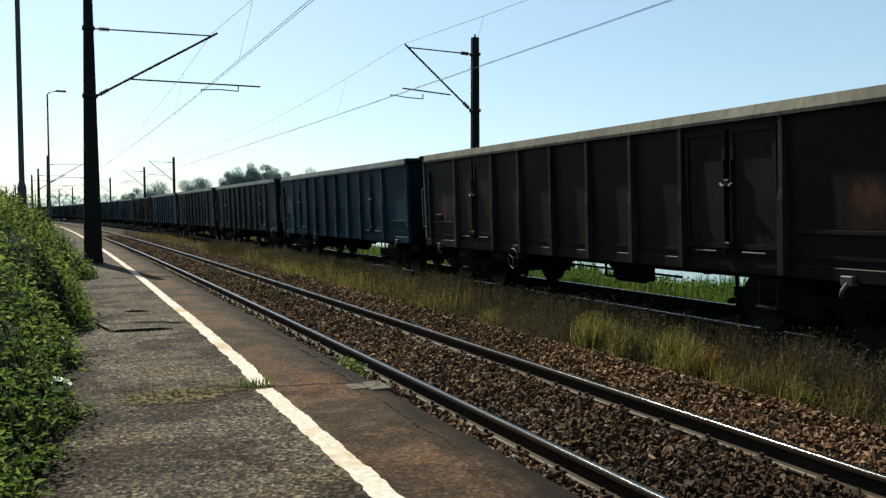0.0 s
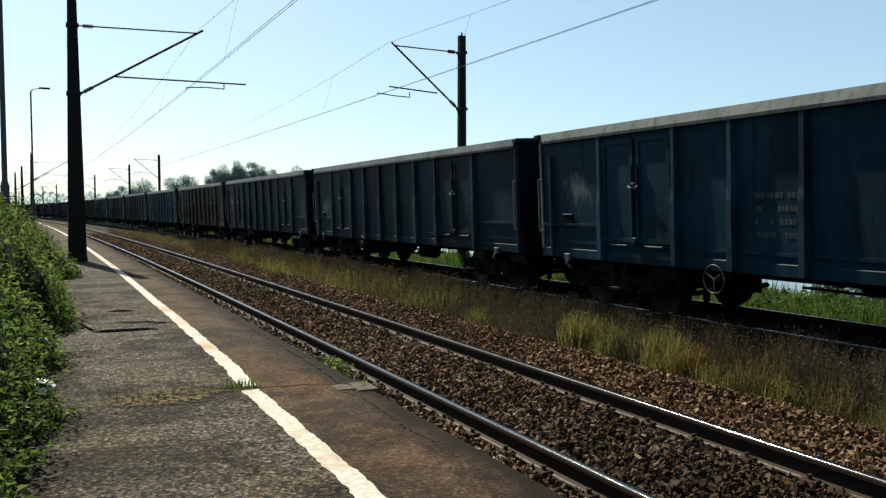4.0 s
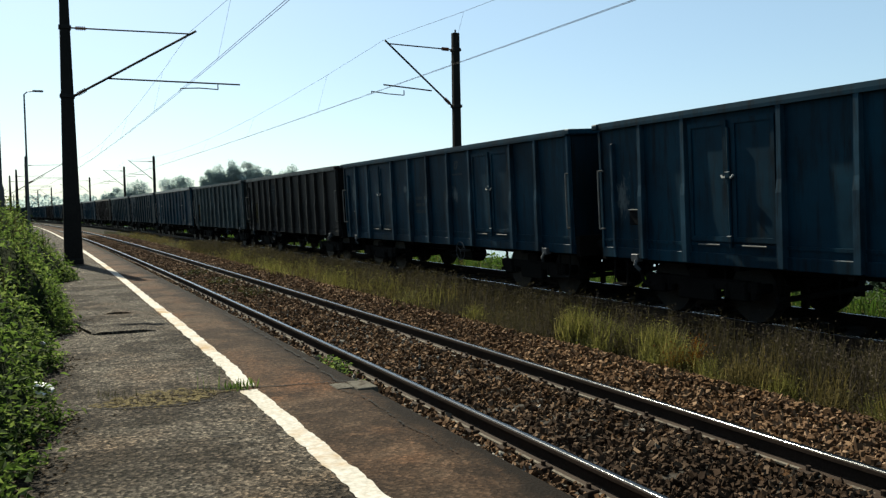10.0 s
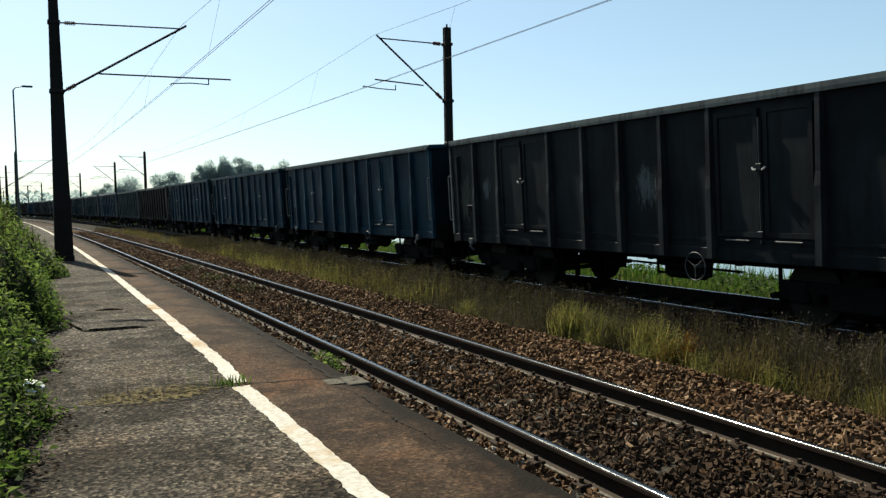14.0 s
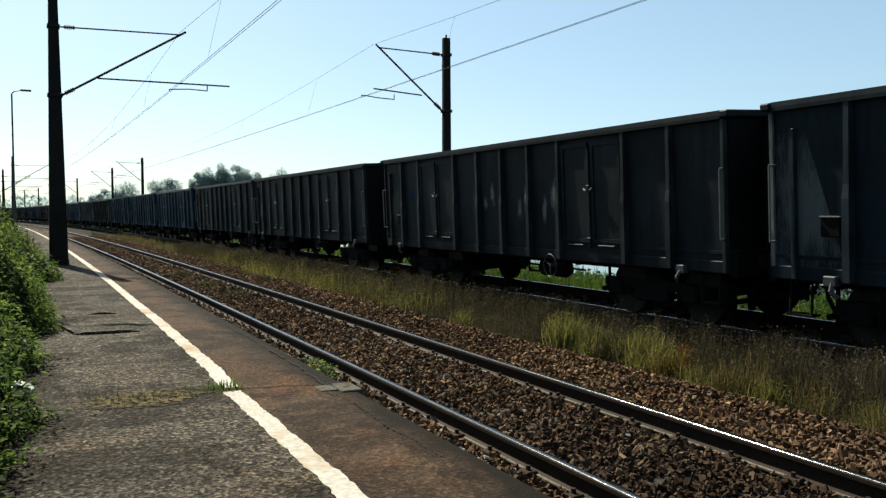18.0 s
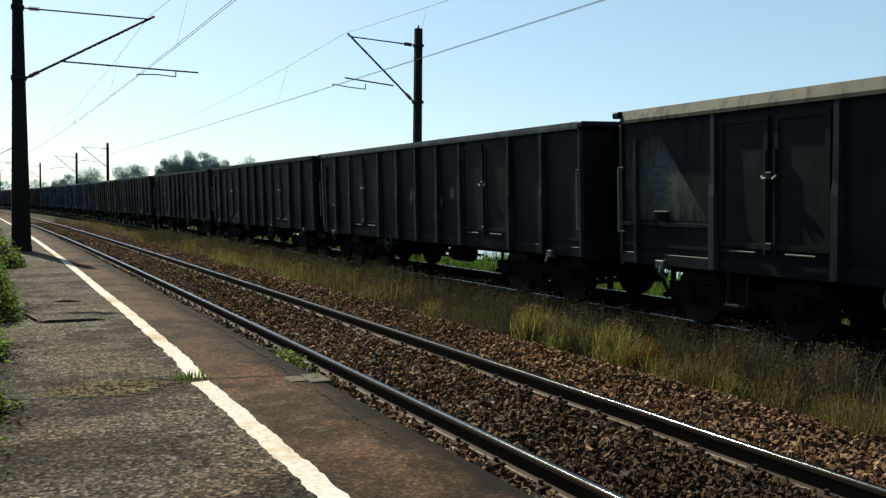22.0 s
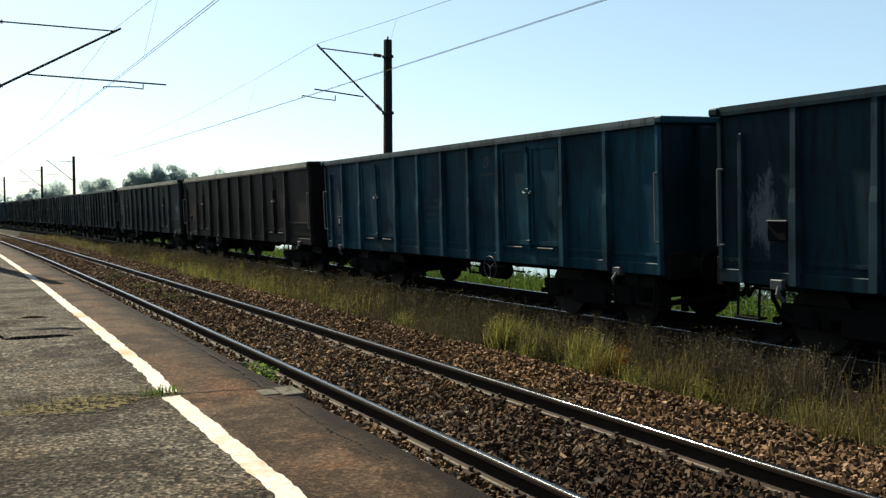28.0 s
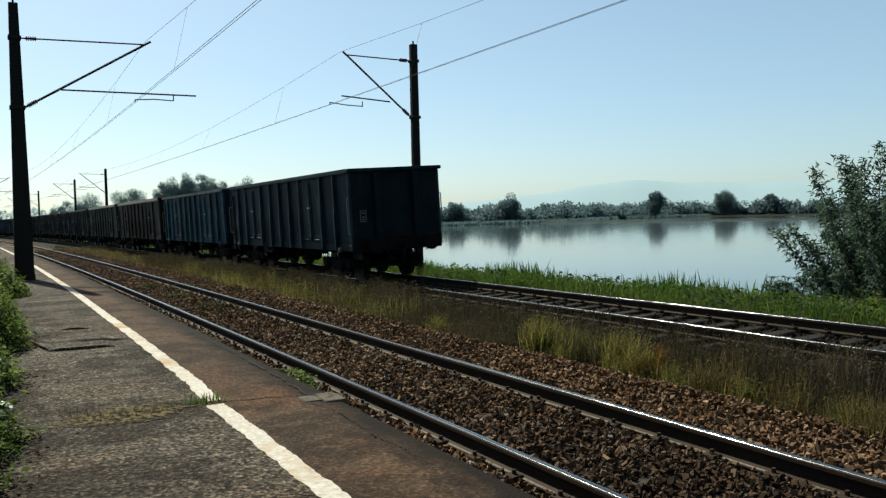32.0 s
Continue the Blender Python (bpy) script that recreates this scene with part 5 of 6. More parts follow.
        for z in (1.28, 1.58):
            bm = bmesh.new()
            box(bm, -(HALF + 0.020), -(HALF + 0.013), -6.36, -6.26, z, z + 0.08)
            part("marker_card", bm, PALE_STEEL, frame_plate, "small white card")
    # framed tail plate on the end wall of the last wagon
    L = SHORT + 0.006
    bm = bmesh.new()
    quad = lambda r, y: [bm.verts.new((-1.07 + sx * (r - 0.07), y, 1.905 + sz * r)) for sx, sz in ((-1, -1), (1, -1), (1, 1), (-1, 1))]
    o0, o1, i0, i1 = quad(0.165, -L), quad(0.165, -L - 0.006), quad(0.145, -L), quad(0.145, -L - 0.006)
    for k in range(4):
        e = (k + 1) % 4
        bm.faces.new((o1[k], o1[e], i1[e], i1[k]))
        bm.faces.new((o0[k], o0[e], o1[e], o1[k]))
        bm.faces.new((i0[k], i1[k], i1[e], i0[e]))
    plate = part("tail_plate", bm, DULL_PALE, w[18], "white framed plate on the end wall")
    for z in (1.81, 1.88, 1.99):
        bm = bmesh.new()
        box(bm, -1.115, -1.025, -L - 0.006, -L, z - 0.018, z + 0.018)
        part("number_bar", bm, DULL_PALE, plate)


dress_train()


# ---- plants ----
def leaf_set(k, rng, slim=0.55):
    """k folded leaves of unit length: two quads about a middle rib."""
    out = []
    for _ in range(k):
        w, droop, fold = slim * rng.uniform(0.8, 1.2), rng.uniform(0.05, 0.3), rng.uniform(0.05, 0.22)
        out.append([(0, 0, 0), (w * 0.5, 0.45, fold - droop * 0.3), (0, 1, -droop), (-w * 0.5, 0.45, fold - droop * 0.3)])
    return np.array(out), [(0, 1, 2), (0, 2, 3)]


def blade_set(k, rng, width, curl=0.35):
    """k bent grass blades of unit height."""
    out = []
    for _ in range(k):
        c = rng.uniform(0.05, curl)
        w = width * rng.uniform(0.7, 1.3)
        out.append([(-w, 0, 0), (w, 0, 0), (w * 0.75, c * 0.3, 0.55), (-w * 0.75, c * 0.3, 0.55), (0, c, 1.0 - c * 0.25)])
    return np.array(out), [(0, 1, 2), (0, 2, 3), (3, 2, 4)]


def blades(name, material, xs, ys, zs, heights, width, label, parent=None, curl=0.35, lean=0.35, seed=3):
    rng = np.random.default_rng(seed)
    bv, bf = blade_set(12, rng, width, curl)
    n = len(xs)
    mats = turns(rng, n, lean) * 1.0
    mats[:, :, :] = mats * np.asarray(heights)[:, None, None]
    pos = np.stack([np.asarray(xs) + bends(ys), ys, zs], 1)
    ob = spread(name, bv, bf, (rng.integers(0, 12, n), mats, pos), material, parent)
    return tagged(ob, label, "grass", "", "stuff") if parent is None else tagged(ob, label)


def clumped(rng, n, x0, x1, y0, y1, clumps, spread_r, power=1.0):
    """Places gathered in clumps."""
    cx, cy = rng.uniform(x0, x1, clumps), y0 + (y1 - y0) * rng.uniform(0, 1, clumps) ** power
    w = rng.integers(0, clumps, n)
    return np.clip(cx[w] + rng.normal(0, spread_r, n), x0 - 0.2, x1 + 0.2), cy[w] + rng.normal(0, spread_r, n)


def leafy(name, material, x, y, z, h, count, size, label, rng, slim=0.28, low=0.25, jitter=0.05):
    """Small leaves and seed heads along stalks."""
    lv, lf = leaf_set(8, rng, slim)
    w = rng.integers(0, len(x), count)
    u = rng.uniform(low, 1.0, count)
    pos = np.stack([x[w] + rng.normal(0, jitter, count) + bends(y[w]), y[w] + rng.normal(0, jitter, count), z[w] + h[w] * u], 1)
    s = rng.uniform(*size, count) * (1 + np.maximum(0, y[w] - 10) * 0.03)
    ob = spread(name, lv, lf, (rng.integers(0, 8, count), turns(rng, count) * s[:, None, None], pos), material)
    return tagged(ob, label, "weeds", "", "stuff")


def verge():
    rng = np.random.default_rng(21)
    for nm, mat, n, box_, clumps, r, h, wd, leaves, seed, lab in (
        ("green_grass", GRASS, 900, (2.2, 3.3, 6.4, 10.8), 16, 0.18, (0.15, 0.45), 0.005, 2200, 32, "green weeds among the yellow tufts"),
        ("straw_grass", STRAW, 5200, (2.15, 3.6, 2.4, 7.2), 34, 0.11, (0.18, 0.60), 0.012, 9000, 33, "straw-coloured dry grass verge"),
        ("green_grass", GRASS, 1300, (2.1, 3.7, 2.6, 6.8), 34, 0.13, (0.1, 0.32), 0.005, 6500, 34, "low green herbs in the dry verge"),
        ("straw_grass", STRAW, 6600, (2.2, 4.2, 16.5, 75), 280, 0.14, (0.12, 0.52), 0.012, 13000, 35, "straw-coloured grass strip between the tracks"),
        ("yellow_grass", TUFT, 700, (2.2, 4.0, 15.0, 80), 90, 0.2, (0.12, 0.42), 0.009, 3500, 38, "yellow-green grass strip between the tracks"),
        ("green_grass", GRASS, 1500, (2.2, 4.0, 10.5, 90), 120, 0.2, (0.12, 0.46), 0.009, 4500, 36, "green grass strip between the tracks"),
        ("straw_grass", STRAW, 420, (2.2, 3.6, 10.6, 17.0), 26, 0.12, (0.12, 0.42), 0.010, 900, 46, "sparse dry grass among grey weeds"),
        ("dry_weed", WEED, 3600, (2.15, 3.3, 10.6, 18.5), 60, 0.16, (0.12, 0.46), 0.009, 9000, 47, "grey dry weeds at the ballast edge"),
        ("green_weed", TUFT, 900, (2.1, 3.2, 15, 34), 26, 0.22, (0.3, 0.70), 0.010, 5000, 37, "leafy green weeds between the tracks"),
    ):
        x, y = clumped(rng, n, *box_, clumps, r, 1.4)
        z = np.full(n, -0.34) + rng.uniform(0, 0.05, n)
        hs = rng.uniform(*h, n)
        blades(nm, mat, x, y, z, hs, wd, lab, None, 0.4, 0.3, seed)
        leafy(nm.split("_")[0] + "_herbs", mat, x, y, z, hs, leaves, (0.02, 0.05), lab.replace("grass", "herbs"), rng)
    # yellow-green tufts
    for i, (tx, ty, r, h, n) in enumerate(((2.92, 10.3, 0.20, 0.70, 620), (3.05, 9.75, 0.17, 0.58, 380), (2.75, 9.5, 0.15, 0.44, 240), (3.2, 9.2, 0.16, 0.52, 260), (2.9, 8.45, 0.17, 0.68, 560), (2.62, 8.2, 0.13, 0.42, 220), (2.72, 7.9, 0.14, 0.56, 340), (2.72, 7.4, 0.13, 0.44, 180), (2.45, 7.0, 0.10, 0.32, 110), (2.6, 6.2, 0.14, 0.46, 200), (2.45, 5.5, 0.14, 0.46, 200), (2.5, 4.9, 0.15, 0.48, 200), (2.35, 4.3, 0.14, 0.44, 180), (2.7, 13.2, 0.2, 0.45, 150), (2.8, 16.5, 0.22, 0.42, 140))):
        x, y = tx + rng.normal(0, r * 0.55, n), ty + rng.normal(0, r * 0.75, n)
        z, hs = np.full(n, -0.33), h * rng.uniform(0.4, 1.05, n)
        mat = TUFT if ty > 6.8 or i % 2 else STRAW
        blades("tall_grass", mat, x, y, z, hs, 0.013, "yellow-green tall grass tuft beside the ballast", None, 0.55, 0.26, 31 + i)
        leafy("tuft_herbs", mat, x, y, z, hs, int(n * 2.6), (0.02, 0.05), "yellow-green leaves of a tall tuft", rng, 0.3)
    # low blue-green herbs along the ballast edge
    x, y = clumped(rng, 260, 2.0, 2.35, 3.2, 6.2, 14, 0.10)
    z = np.full(260, -0.31)
    leafy("ballast_herbs", BANK, x, y, z, rng.uniform(0.05, 0.16, 260), 2600, (0.02, 0.05), "low green herbs creeping over the ballast edge", rng, 0.4)
    # rust-red dock stalks among the tufts
    x, y = clumped(rng, 120, 2.6, 2.9, 7.5, 7.9, 4, 0.07)
    z, hs = np.full(120, -0.34), rng.uniform(0.3, 0.62, 120)
    blades("dock_stalk", DOCK, x, y, z, hs, 0.005, "rust-red dock stalks", None, 0.2, 0.2, 39)
    leafy("dock_seed", DOCK, x, y, z, hs, 700, (0.015, 0.04), "rust-red dock seed heads", rng, 0.6, 0.4, 0.03)
    # grey dry stalks with seed heads
    x, y = clumped(rng, 20000, 2.85, 4.7, 2.4, 46, 360, 0.17, 1.5)
    n = len(x)
    h = rng.uniform(0.2, 0.72, n)
    z = np.full(n, -0.34)
    blades("dry_weed", WEED, x, y, z, h, 0.010, "grey dry weeds along the second track", None, 0.2, 0.22, 41)
    leafy("withered_leaf", WEED, x, y, z, h, 56000, (0.025, 0.065), "withered leaves and seed heads of dry weeds", rng)


def bank():
    rng = np.random.default_rng(51)
    for nm, mat, n, x0, x1, y0, y1, h, wd, seed, lab in (
        ("bank_grass", BANK, 34000, 8.2, 15.2, 1, 75, (0.25, 0.65), 0.014, 61, "lush green grass on the lake bank"),
        ("bank_straw", TUFT, 9000, 8.1, 12.5, 1, 60, (0.2, 0.55), 0.010, 62, "straw-coloured grass on the lake bank"),
        ("reed", REED, 22000, 13.4, 16.2, -5, 95, (0.5, 1.05), 0.03, 63, "bright green reeds at the water's edge"),
        ("tall_reed", REED, 1500, 13.6, 16.2, 4, 80, (0.8, 1.25), 0.02, 65, "tall reeds standing out against the water"),
        ("far_bank_grass", REED, 9000, 8.4, 17.0, 70, 200, (0.6, 1.2), 0.06, 64, "green bank growth far along the line"),
    ):
        x = rng.uniform(x0, x1, n)
        y = y0 + (y1 - y0) * rng.uniform(0, 1, n) ** 1.35
        z = np.where(x < 8.6, -0.28, -0.28 - np.minimum(1, (x - 8.6) / 6) * 1.0)
        z = np.where(x > 15.2, -1.6, z)
        blades(nm, mat, x, y, z, rng.uniform(*h, n) * (1 + 0.35 * np.sin(y * 0.9) * np.sin(x * 1.3 + y * 0.23)), wd, lab, None, 0.5, 0.3, seed)
    # pale dry growth round the foot of the willows
    n = 5200
    x, y = clumped(rng, n, 11.0, 14.6, 8.6, 15.5, 60, 0.3, 1.2)
    z = -0.28 - np.minimum(1, np.maximum(0, x - 8.6) / 6)
    hs = rng.uniform(0.3, 0.8, n)
    blades("dry_bank_stalks", PALE_STALK, x, y, z, hs, 0.016, "pale dry stalks round the willow bushes", None, 0.35, 0.3, 66)
    leafy("dry_bank_leaves", PALE_STALK, x, y, z, hs, 9000, (0.03, 0.08), "pale withered leaves round the willow bushes", rng, 0.4)
    # broad-leaved growth on the bank
    lv, lf = leaf_set(10, rng, 0.6)
    n = 26000
    x, y = clumped(rng, n, 8.4, 15.0, 3, 60, 240, 0.35, 1.4)
    z = -0.28 - np.minimum(1, np.maximum(0, x - 8.6) / 6) + rng.uniform(0.05, 0.6, n)
    ob = spread("bank_herbs", lv, lf, (rng.integers(0, 10, n), turns(rng, n, 1.2) * rng.uniform(0.07, 0.16, n)[:, None, None], np.stack([x + bends(y), y, z], 1)), BANK)
    tagged(ob, "broad-leaved green herbs on the lake bank", "herbs", "", "stuff")


def bank_shrubs():
    """Low yellow-green shrubs on the bank beside the willows."""
    rng = np.random.default_rng(57)
    lv, lf = leaf_set(10, rng, 0.45)
    for cx, cy, r, h, n in ((11.6, 10.6, 0.8, 0.75, 2600), (12.6, 11.9, 0.9, 0.9, 3000), (12.2, 13.6, 0.7, 0.65, 2000), (11.2, 8.8, 0.8, 0.7, 2200), (13.4, 14.8, 0.8, 0.8, 2000), (12.4, 9.2, 0.8, 0.9, 2400)):
        shrub = tagged(new("bank_shrub"), "low yellow-green leafy shrub on the lake bank", "shrub", "bank shrubs")
        bm = bmesh.new()
        for _ in range(9):
            a, d = rng.uniform(0, 2 * math.pi), rng.uniform(0.2, 0.7)
            rod(bm, (0, 0, -0.1), (d * r * math.cos(a), d * r * math.sin(a), h * rng.uniform(0.6, 0.95)), 0.012, 0.004, 5)
        part("stems", bm, BARK, shrub, "thin brown stems")
        p = rng.normal(0, 1, (n, 3))
        p /= np.linalg.norm(p, axis=1)[:, None]
        p *= (rng.uniform(0.45, 1.0, n) * (1 + 0.25 * np.sin(p[:, 0] * 5 + cx) * np.sin(p[:, 1] * 6 + cy)))[:, None]
        p = np.stack([p[:, 0] * r, p[:, 1] * r, np.abs(p[:, 2]) * h], 1)
        ob = spread("leaves", lv, lf, (rng.integers(0, 10, n), turns(rng, n, 1.3) * rng.uniform(0.05, 0.11, n)[:, None, None], p), TUFT if cx < 12.3 else BANK, shrub)
        tagged(ob, "small yellow-green leaves", "", "", "stuff")
        shrub.matrix_basis = pose(*at(cx, cy, -0.28 - min(1, (cx - 8.6) / 6)))


def hedge():
    """The bramble hedge that creeps over the platform."""
    rng = np.random.default_rng(71)
    edge = lambda y: -4.42 + np.interp(y, [-8, 0.5, 2.2, 5, 7.5, 10.4, 12.2, 14, 17, 19, 20.8, 22.5, 25, 40], [-1.1, -1.0, -0.26, -0.07, 0.0, 0.0, 0.38, 0.15, 0.08, 0.3, 0.86, 0.35, 0.3, 0.0]) + 0.12 * np.sin(y * 2.3) + 0.09 * np.sin(y * 5.1) + 0.05 * np.sin(y * 9.7)
    tops = lambda y, d: PLAT + np.minimum(1.0, (np.maximum(d, 0) / np.interp(y, [0, 6, 12, 20, 26], [0.62, 0.62, 0.75, 1.3, 1.6])) ** 0.75) * (np.interp(y, [0, 5, 8, 14, 22, 30, 60], [1.45, 1.5, 1.45, 1.6, 1.8, 1.5, 1.3]) + 0.16 * np.sin(y * 1.7) + 0.12 * np.sin(y * 3.9 + d * 3))
    # added dark sheet under the leaves, coloured as the hedge's inner shade
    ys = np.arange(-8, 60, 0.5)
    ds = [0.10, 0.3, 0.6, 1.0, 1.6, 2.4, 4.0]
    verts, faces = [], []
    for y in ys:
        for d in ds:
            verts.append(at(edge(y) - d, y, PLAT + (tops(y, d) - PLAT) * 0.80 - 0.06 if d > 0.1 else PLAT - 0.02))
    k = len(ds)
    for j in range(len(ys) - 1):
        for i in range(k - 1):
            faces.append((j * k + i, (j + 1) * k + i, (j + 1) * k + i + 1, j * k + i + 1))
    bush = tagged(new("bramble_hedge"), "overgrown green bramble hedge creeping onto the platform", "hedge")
    inner = new("thicket", mesh_of("thicket", verts, faces, HEDGE_SHADE, True))
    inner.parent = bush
    lv, lf = leaf_set(14, rng, 0.55)
    for nm, n, y0, y1, size, mat in (("leaves", 84000, -6, 14, (0.028, 0.078), LEAF), ("leaves", 34000, 12, 32, (0.05, 0.11), LEAF), ("leaves", 6000, 30, 60, (0.12, 0.22), LEAF)):
        y = rng.uniform(y0, y1, n)
        d = rng.uniform(0, 1, n) ** 1.6 * 2.6
        top = tops(y, d)
        u = np.where(d < 0.9, rng.uniform(0.0, 1.0, n) ** 0.5, rng.uniform(0.72, 1.0, n))
        z = PLAT + (top - PLAT) * u + rng.normal(0.02, 0.05, n)
        x = edge(y) - d + rng.normal(0.02, 0.06, n)
        keep = np.sin(5.1 * y + 1.7 * np.sin(3.1 * z)) * np.sin(6.3 * z + 2.0 * np.sin(2.1 * y) + 2.5 * d) > rng.uniform(-0.75, -0.15, n)
        x, y, z = x[keep], y[keep], z[keep]
        n = len(x)
        s = rng.uniform(*size, n)
        ob = spread(nm, lv, lf, (rng.integers(0, 14, n), turns(rng, n, 1.25) * s[:, None, None], np.stack([x + bends(y), y, np.maximum(z, PLAT + 0.02)], 1)), mat, bush)
        tagged(ob, "serrated green bramble leaves", "", "", "stuff")
    n = 12000
    y, d = rng.uniform(-8, 40, n), rng.uniform(2.3, 4.4, n)
    z = tops(y, np.minimum(d, 2.4)) * np.where(d > 3.8, (4.6 - d) / 0.8, 1.0) + rng.normal(0, 0.08, n)
    ob = spread("leaves", lv, lf, (rng.integers(0, 14, n), turns(rng, n, 1.25) * rng.uniform(0.1, 0.2, n)[:, None, None], np.stack([edge(y) - d + bends(y), y, np.maximum(z, PLAT)], 1)), LEAF, bush)
    tagged(ob, "serrated green bramble leaves", "", "", "stuff")
    # brown dead leaves and soil crumbs along the hedge foot
    n = 1500
    y = rng.uniform(1.5, 13, n)
    x = edge(y) + rng.normal(0.02, 0.14, n)
    ob = spread("dead_leaves", lv, lf, (rng.integers(0, 14, n), turns(rng, n, 0.5) * rng.uniform(0.02, 0.06, n)[:, None, None], np.stack([x + bends(y), y, np.full(n, PLAT + 0.012)], 1)), DEAD_LEAF, bush)
    tagged(ob, "brown dead leaves along the hedge foot", "", "", "stuff")
    # shoots and grass that stick out of the top
    n = 2600
    y = rng.uniform(2, 30, n)
    d = rng.uniform(0.3, 2.2, n)
    ob = blades("shoot_grass", GRASS, edge(y) - d, y, tops(y, d) - 0.25, rng.uniform(0.3, 0.62, n), 0.012, "thin grass shoots in the hedge", bush, 0.5, 0.4, 73)
    ob["kind"] = "stuff"


def crown(rng, n, centre, radii, lumps, size, slim=0.6, hollow=0.5):
    """Places and turns of leaves in an uneven crown of lumps."""
    c = np.array(centre)
    cs = rng.normal(0, 1, (lumps, 3))
    cs /= np.linalg.norm(cs, axis=1)[:, None]
    cs = c + cs * np.array(radii) * rng.uniform(0.25, 0.85, (lumps, 1))
    rs = rng.uniform(0.25, 0.5, lumps) * min(radii)
    w = rng.integers(0, lumps, n)
    p = rng.normal(0, 1, (n, 3))
    p /= np.linalg.norm(p, axis=1)[:, None]
    p = cs[w] + p * (rs[w] * rng.uniform(hollow, 1.05, n))[:, None]
    return p, turns(rng, n) * (size * rng.uniform(0.7, 1.3, n))[:, None, None]


def tree(name, x, y, z, h, r, leaves, size, seed, label, mat, trunk=0.3, lumps=26, squash=1.0, middle=0.58):
    rng = np.random.default_rng(seed)
    t = tagged(new(name), label, "tree", "trees")
    bm = bmesh.new()
    rnd = random.Random(seed)
    rod(bm, (0, 0, -0.4), (0.1, 0, h * 0.45), trunk, trunk * 0.6, 8)
    for i in range(7):
        a = i * 0.9 + rnd.random()
        s = Vector((0.05, 0, h * rnd.uniform(0.25, 0.45)))
        rod(bm, s, s + Vector((math.cos(a) * r * 0.6, math.sin(a) * r * 0.6, h * rnd.uniform(0.2, 0.4))), trunk * 0.4, trunk * 0.12, 6)
    part("trunk", bm, BARK, t, "dark trunk and limbs")
    lv, lf = leaf_set(8, rng, 0.7)
    p, m = crown(rng, leaves, (0, 0, h * middle), (r, r, h * 0.42 * squash), lumps, size)
    p[:, 2] = np.maximum(p[:, 2], h * 0.08)
    ob = spread("crown", lv, lf, (rng.integers(0, 8, leaves), m, p), mat, t)
    tagged(ob, "dense leafy crown", "", "", "stuff")
    t.matrix_basis = pose(x, y, z)
    return t


def woods():
    """Trees along the line's far end and over the lake."""
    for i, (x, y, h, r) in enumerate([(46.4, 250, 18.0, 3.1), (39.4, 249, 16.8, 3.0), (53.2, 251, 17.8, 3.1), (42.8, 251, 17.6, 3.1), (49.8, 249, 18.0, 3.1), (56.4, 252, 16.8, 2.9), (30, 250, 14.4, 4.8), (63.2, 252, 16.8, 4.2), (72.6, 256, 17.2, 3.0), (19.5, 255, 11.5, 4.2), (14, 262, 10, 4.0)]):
        tree("poplar_tree" if i < 6 else "tree", x, y, -1.2, h, r, 10000, 0.48, 200 + i, "hazy grey-green tree beyond the curve of the line", HAZED_FAR_LEAF, 0.35, 70 if i < 6 else 34)
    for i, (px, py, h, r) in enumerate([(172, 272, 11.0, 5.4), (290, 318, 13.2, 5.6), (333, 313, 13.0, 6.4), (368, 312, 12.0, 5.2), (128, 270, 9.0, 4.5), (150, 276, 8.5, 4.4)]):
        tree("tree", px, py, -1.2, h, r, 12000, 0.55, 230 + i, "rounded dark tree standing above the far shore", HAZED_LAKE_LEAF, 0.4, 44, 1.15, 0.5)
    rng = np.random.default_rng(91)
    lv, lf = leaf_set(8, rng, 0.8)
    n, groups = 170000, 760
    a = rng.uniform(0, 1, groups)
    gx = np.where(a < 0.75, 60 + 300 * a / 0.75, 360 + 70 * (a - 0.75) / 0.25)
    gy = np.where(a < 0.75, 272 + rng.uniform(0, 34, groups) + np.clip((gx - 195) * 0.7, 0, 75), 350 - (gx - 360) * 4.0 + rng.uniform(-8, 25, groups))
    gr, gh = rng.uniform(2.6, 6.0, groups), (2.9 + 5.2 * rng.uniform(0, 1, groups) ** 2.4) * np.where(gx > 240, 1.2, 1.0)
    w = rng.integers(0, groups, n)
    p = rng.normal(0, 1, (n, 3))
    p /= np.linalg.norm(p, axis=1)[:, None]
    p *= rng.uniform(0.55, 1.0, (n, 1))
    pos = np.stack([gx[w] + p[:, 0] * gr[w], gy[w] + p[:, 1] * gr[w], -1.2 + gh[w] * 0.5 + p[:, 2] * gh[w] * 0.52], 1)
    ob = spread("far_woods", lv, lf, (rng.integers(0, 8, n), turns(rng, n) * rng.uniform(0.7, 1.5, n)[:, None, None], pos), HAZED_LAKE_LEAF)
    tagged(ob, "dark belt of woods along the far lake shore", "woods", "", "stuff")
    n, groups = 26000, 130
    gx, gy = rng.uniform(-70, 40, groups), rng.uniform(290, 420, groups)
    gr, gh = rng.uniform(3, 7, groups), rng.uniform(4, 9, groups)
    w = rng.integers(0, groups, n)
    p = rng.normal(0, 1, (n, 3))
    p /= np.linalg.norm(p, axis=1)[:, None]
    pos = np.stack([gx[w] + p[:, 0] * gr[w], gy[w] + p[:, 1] * gr[w], -1 + gh[w] * 0.5 + p[:, 2] * gh[w] * 0.5], 1)
    ob = spread("far_woods", lv, lf, (rng.integers(0, 8, n), turns(rng, n) * rng.uniform(0.9, 1.6, n)[:, None, None], pos), HAZED_FAR_LEAF)
    tagged(ob, "hazy woods where the line bends away", "woods", "", "stuff")


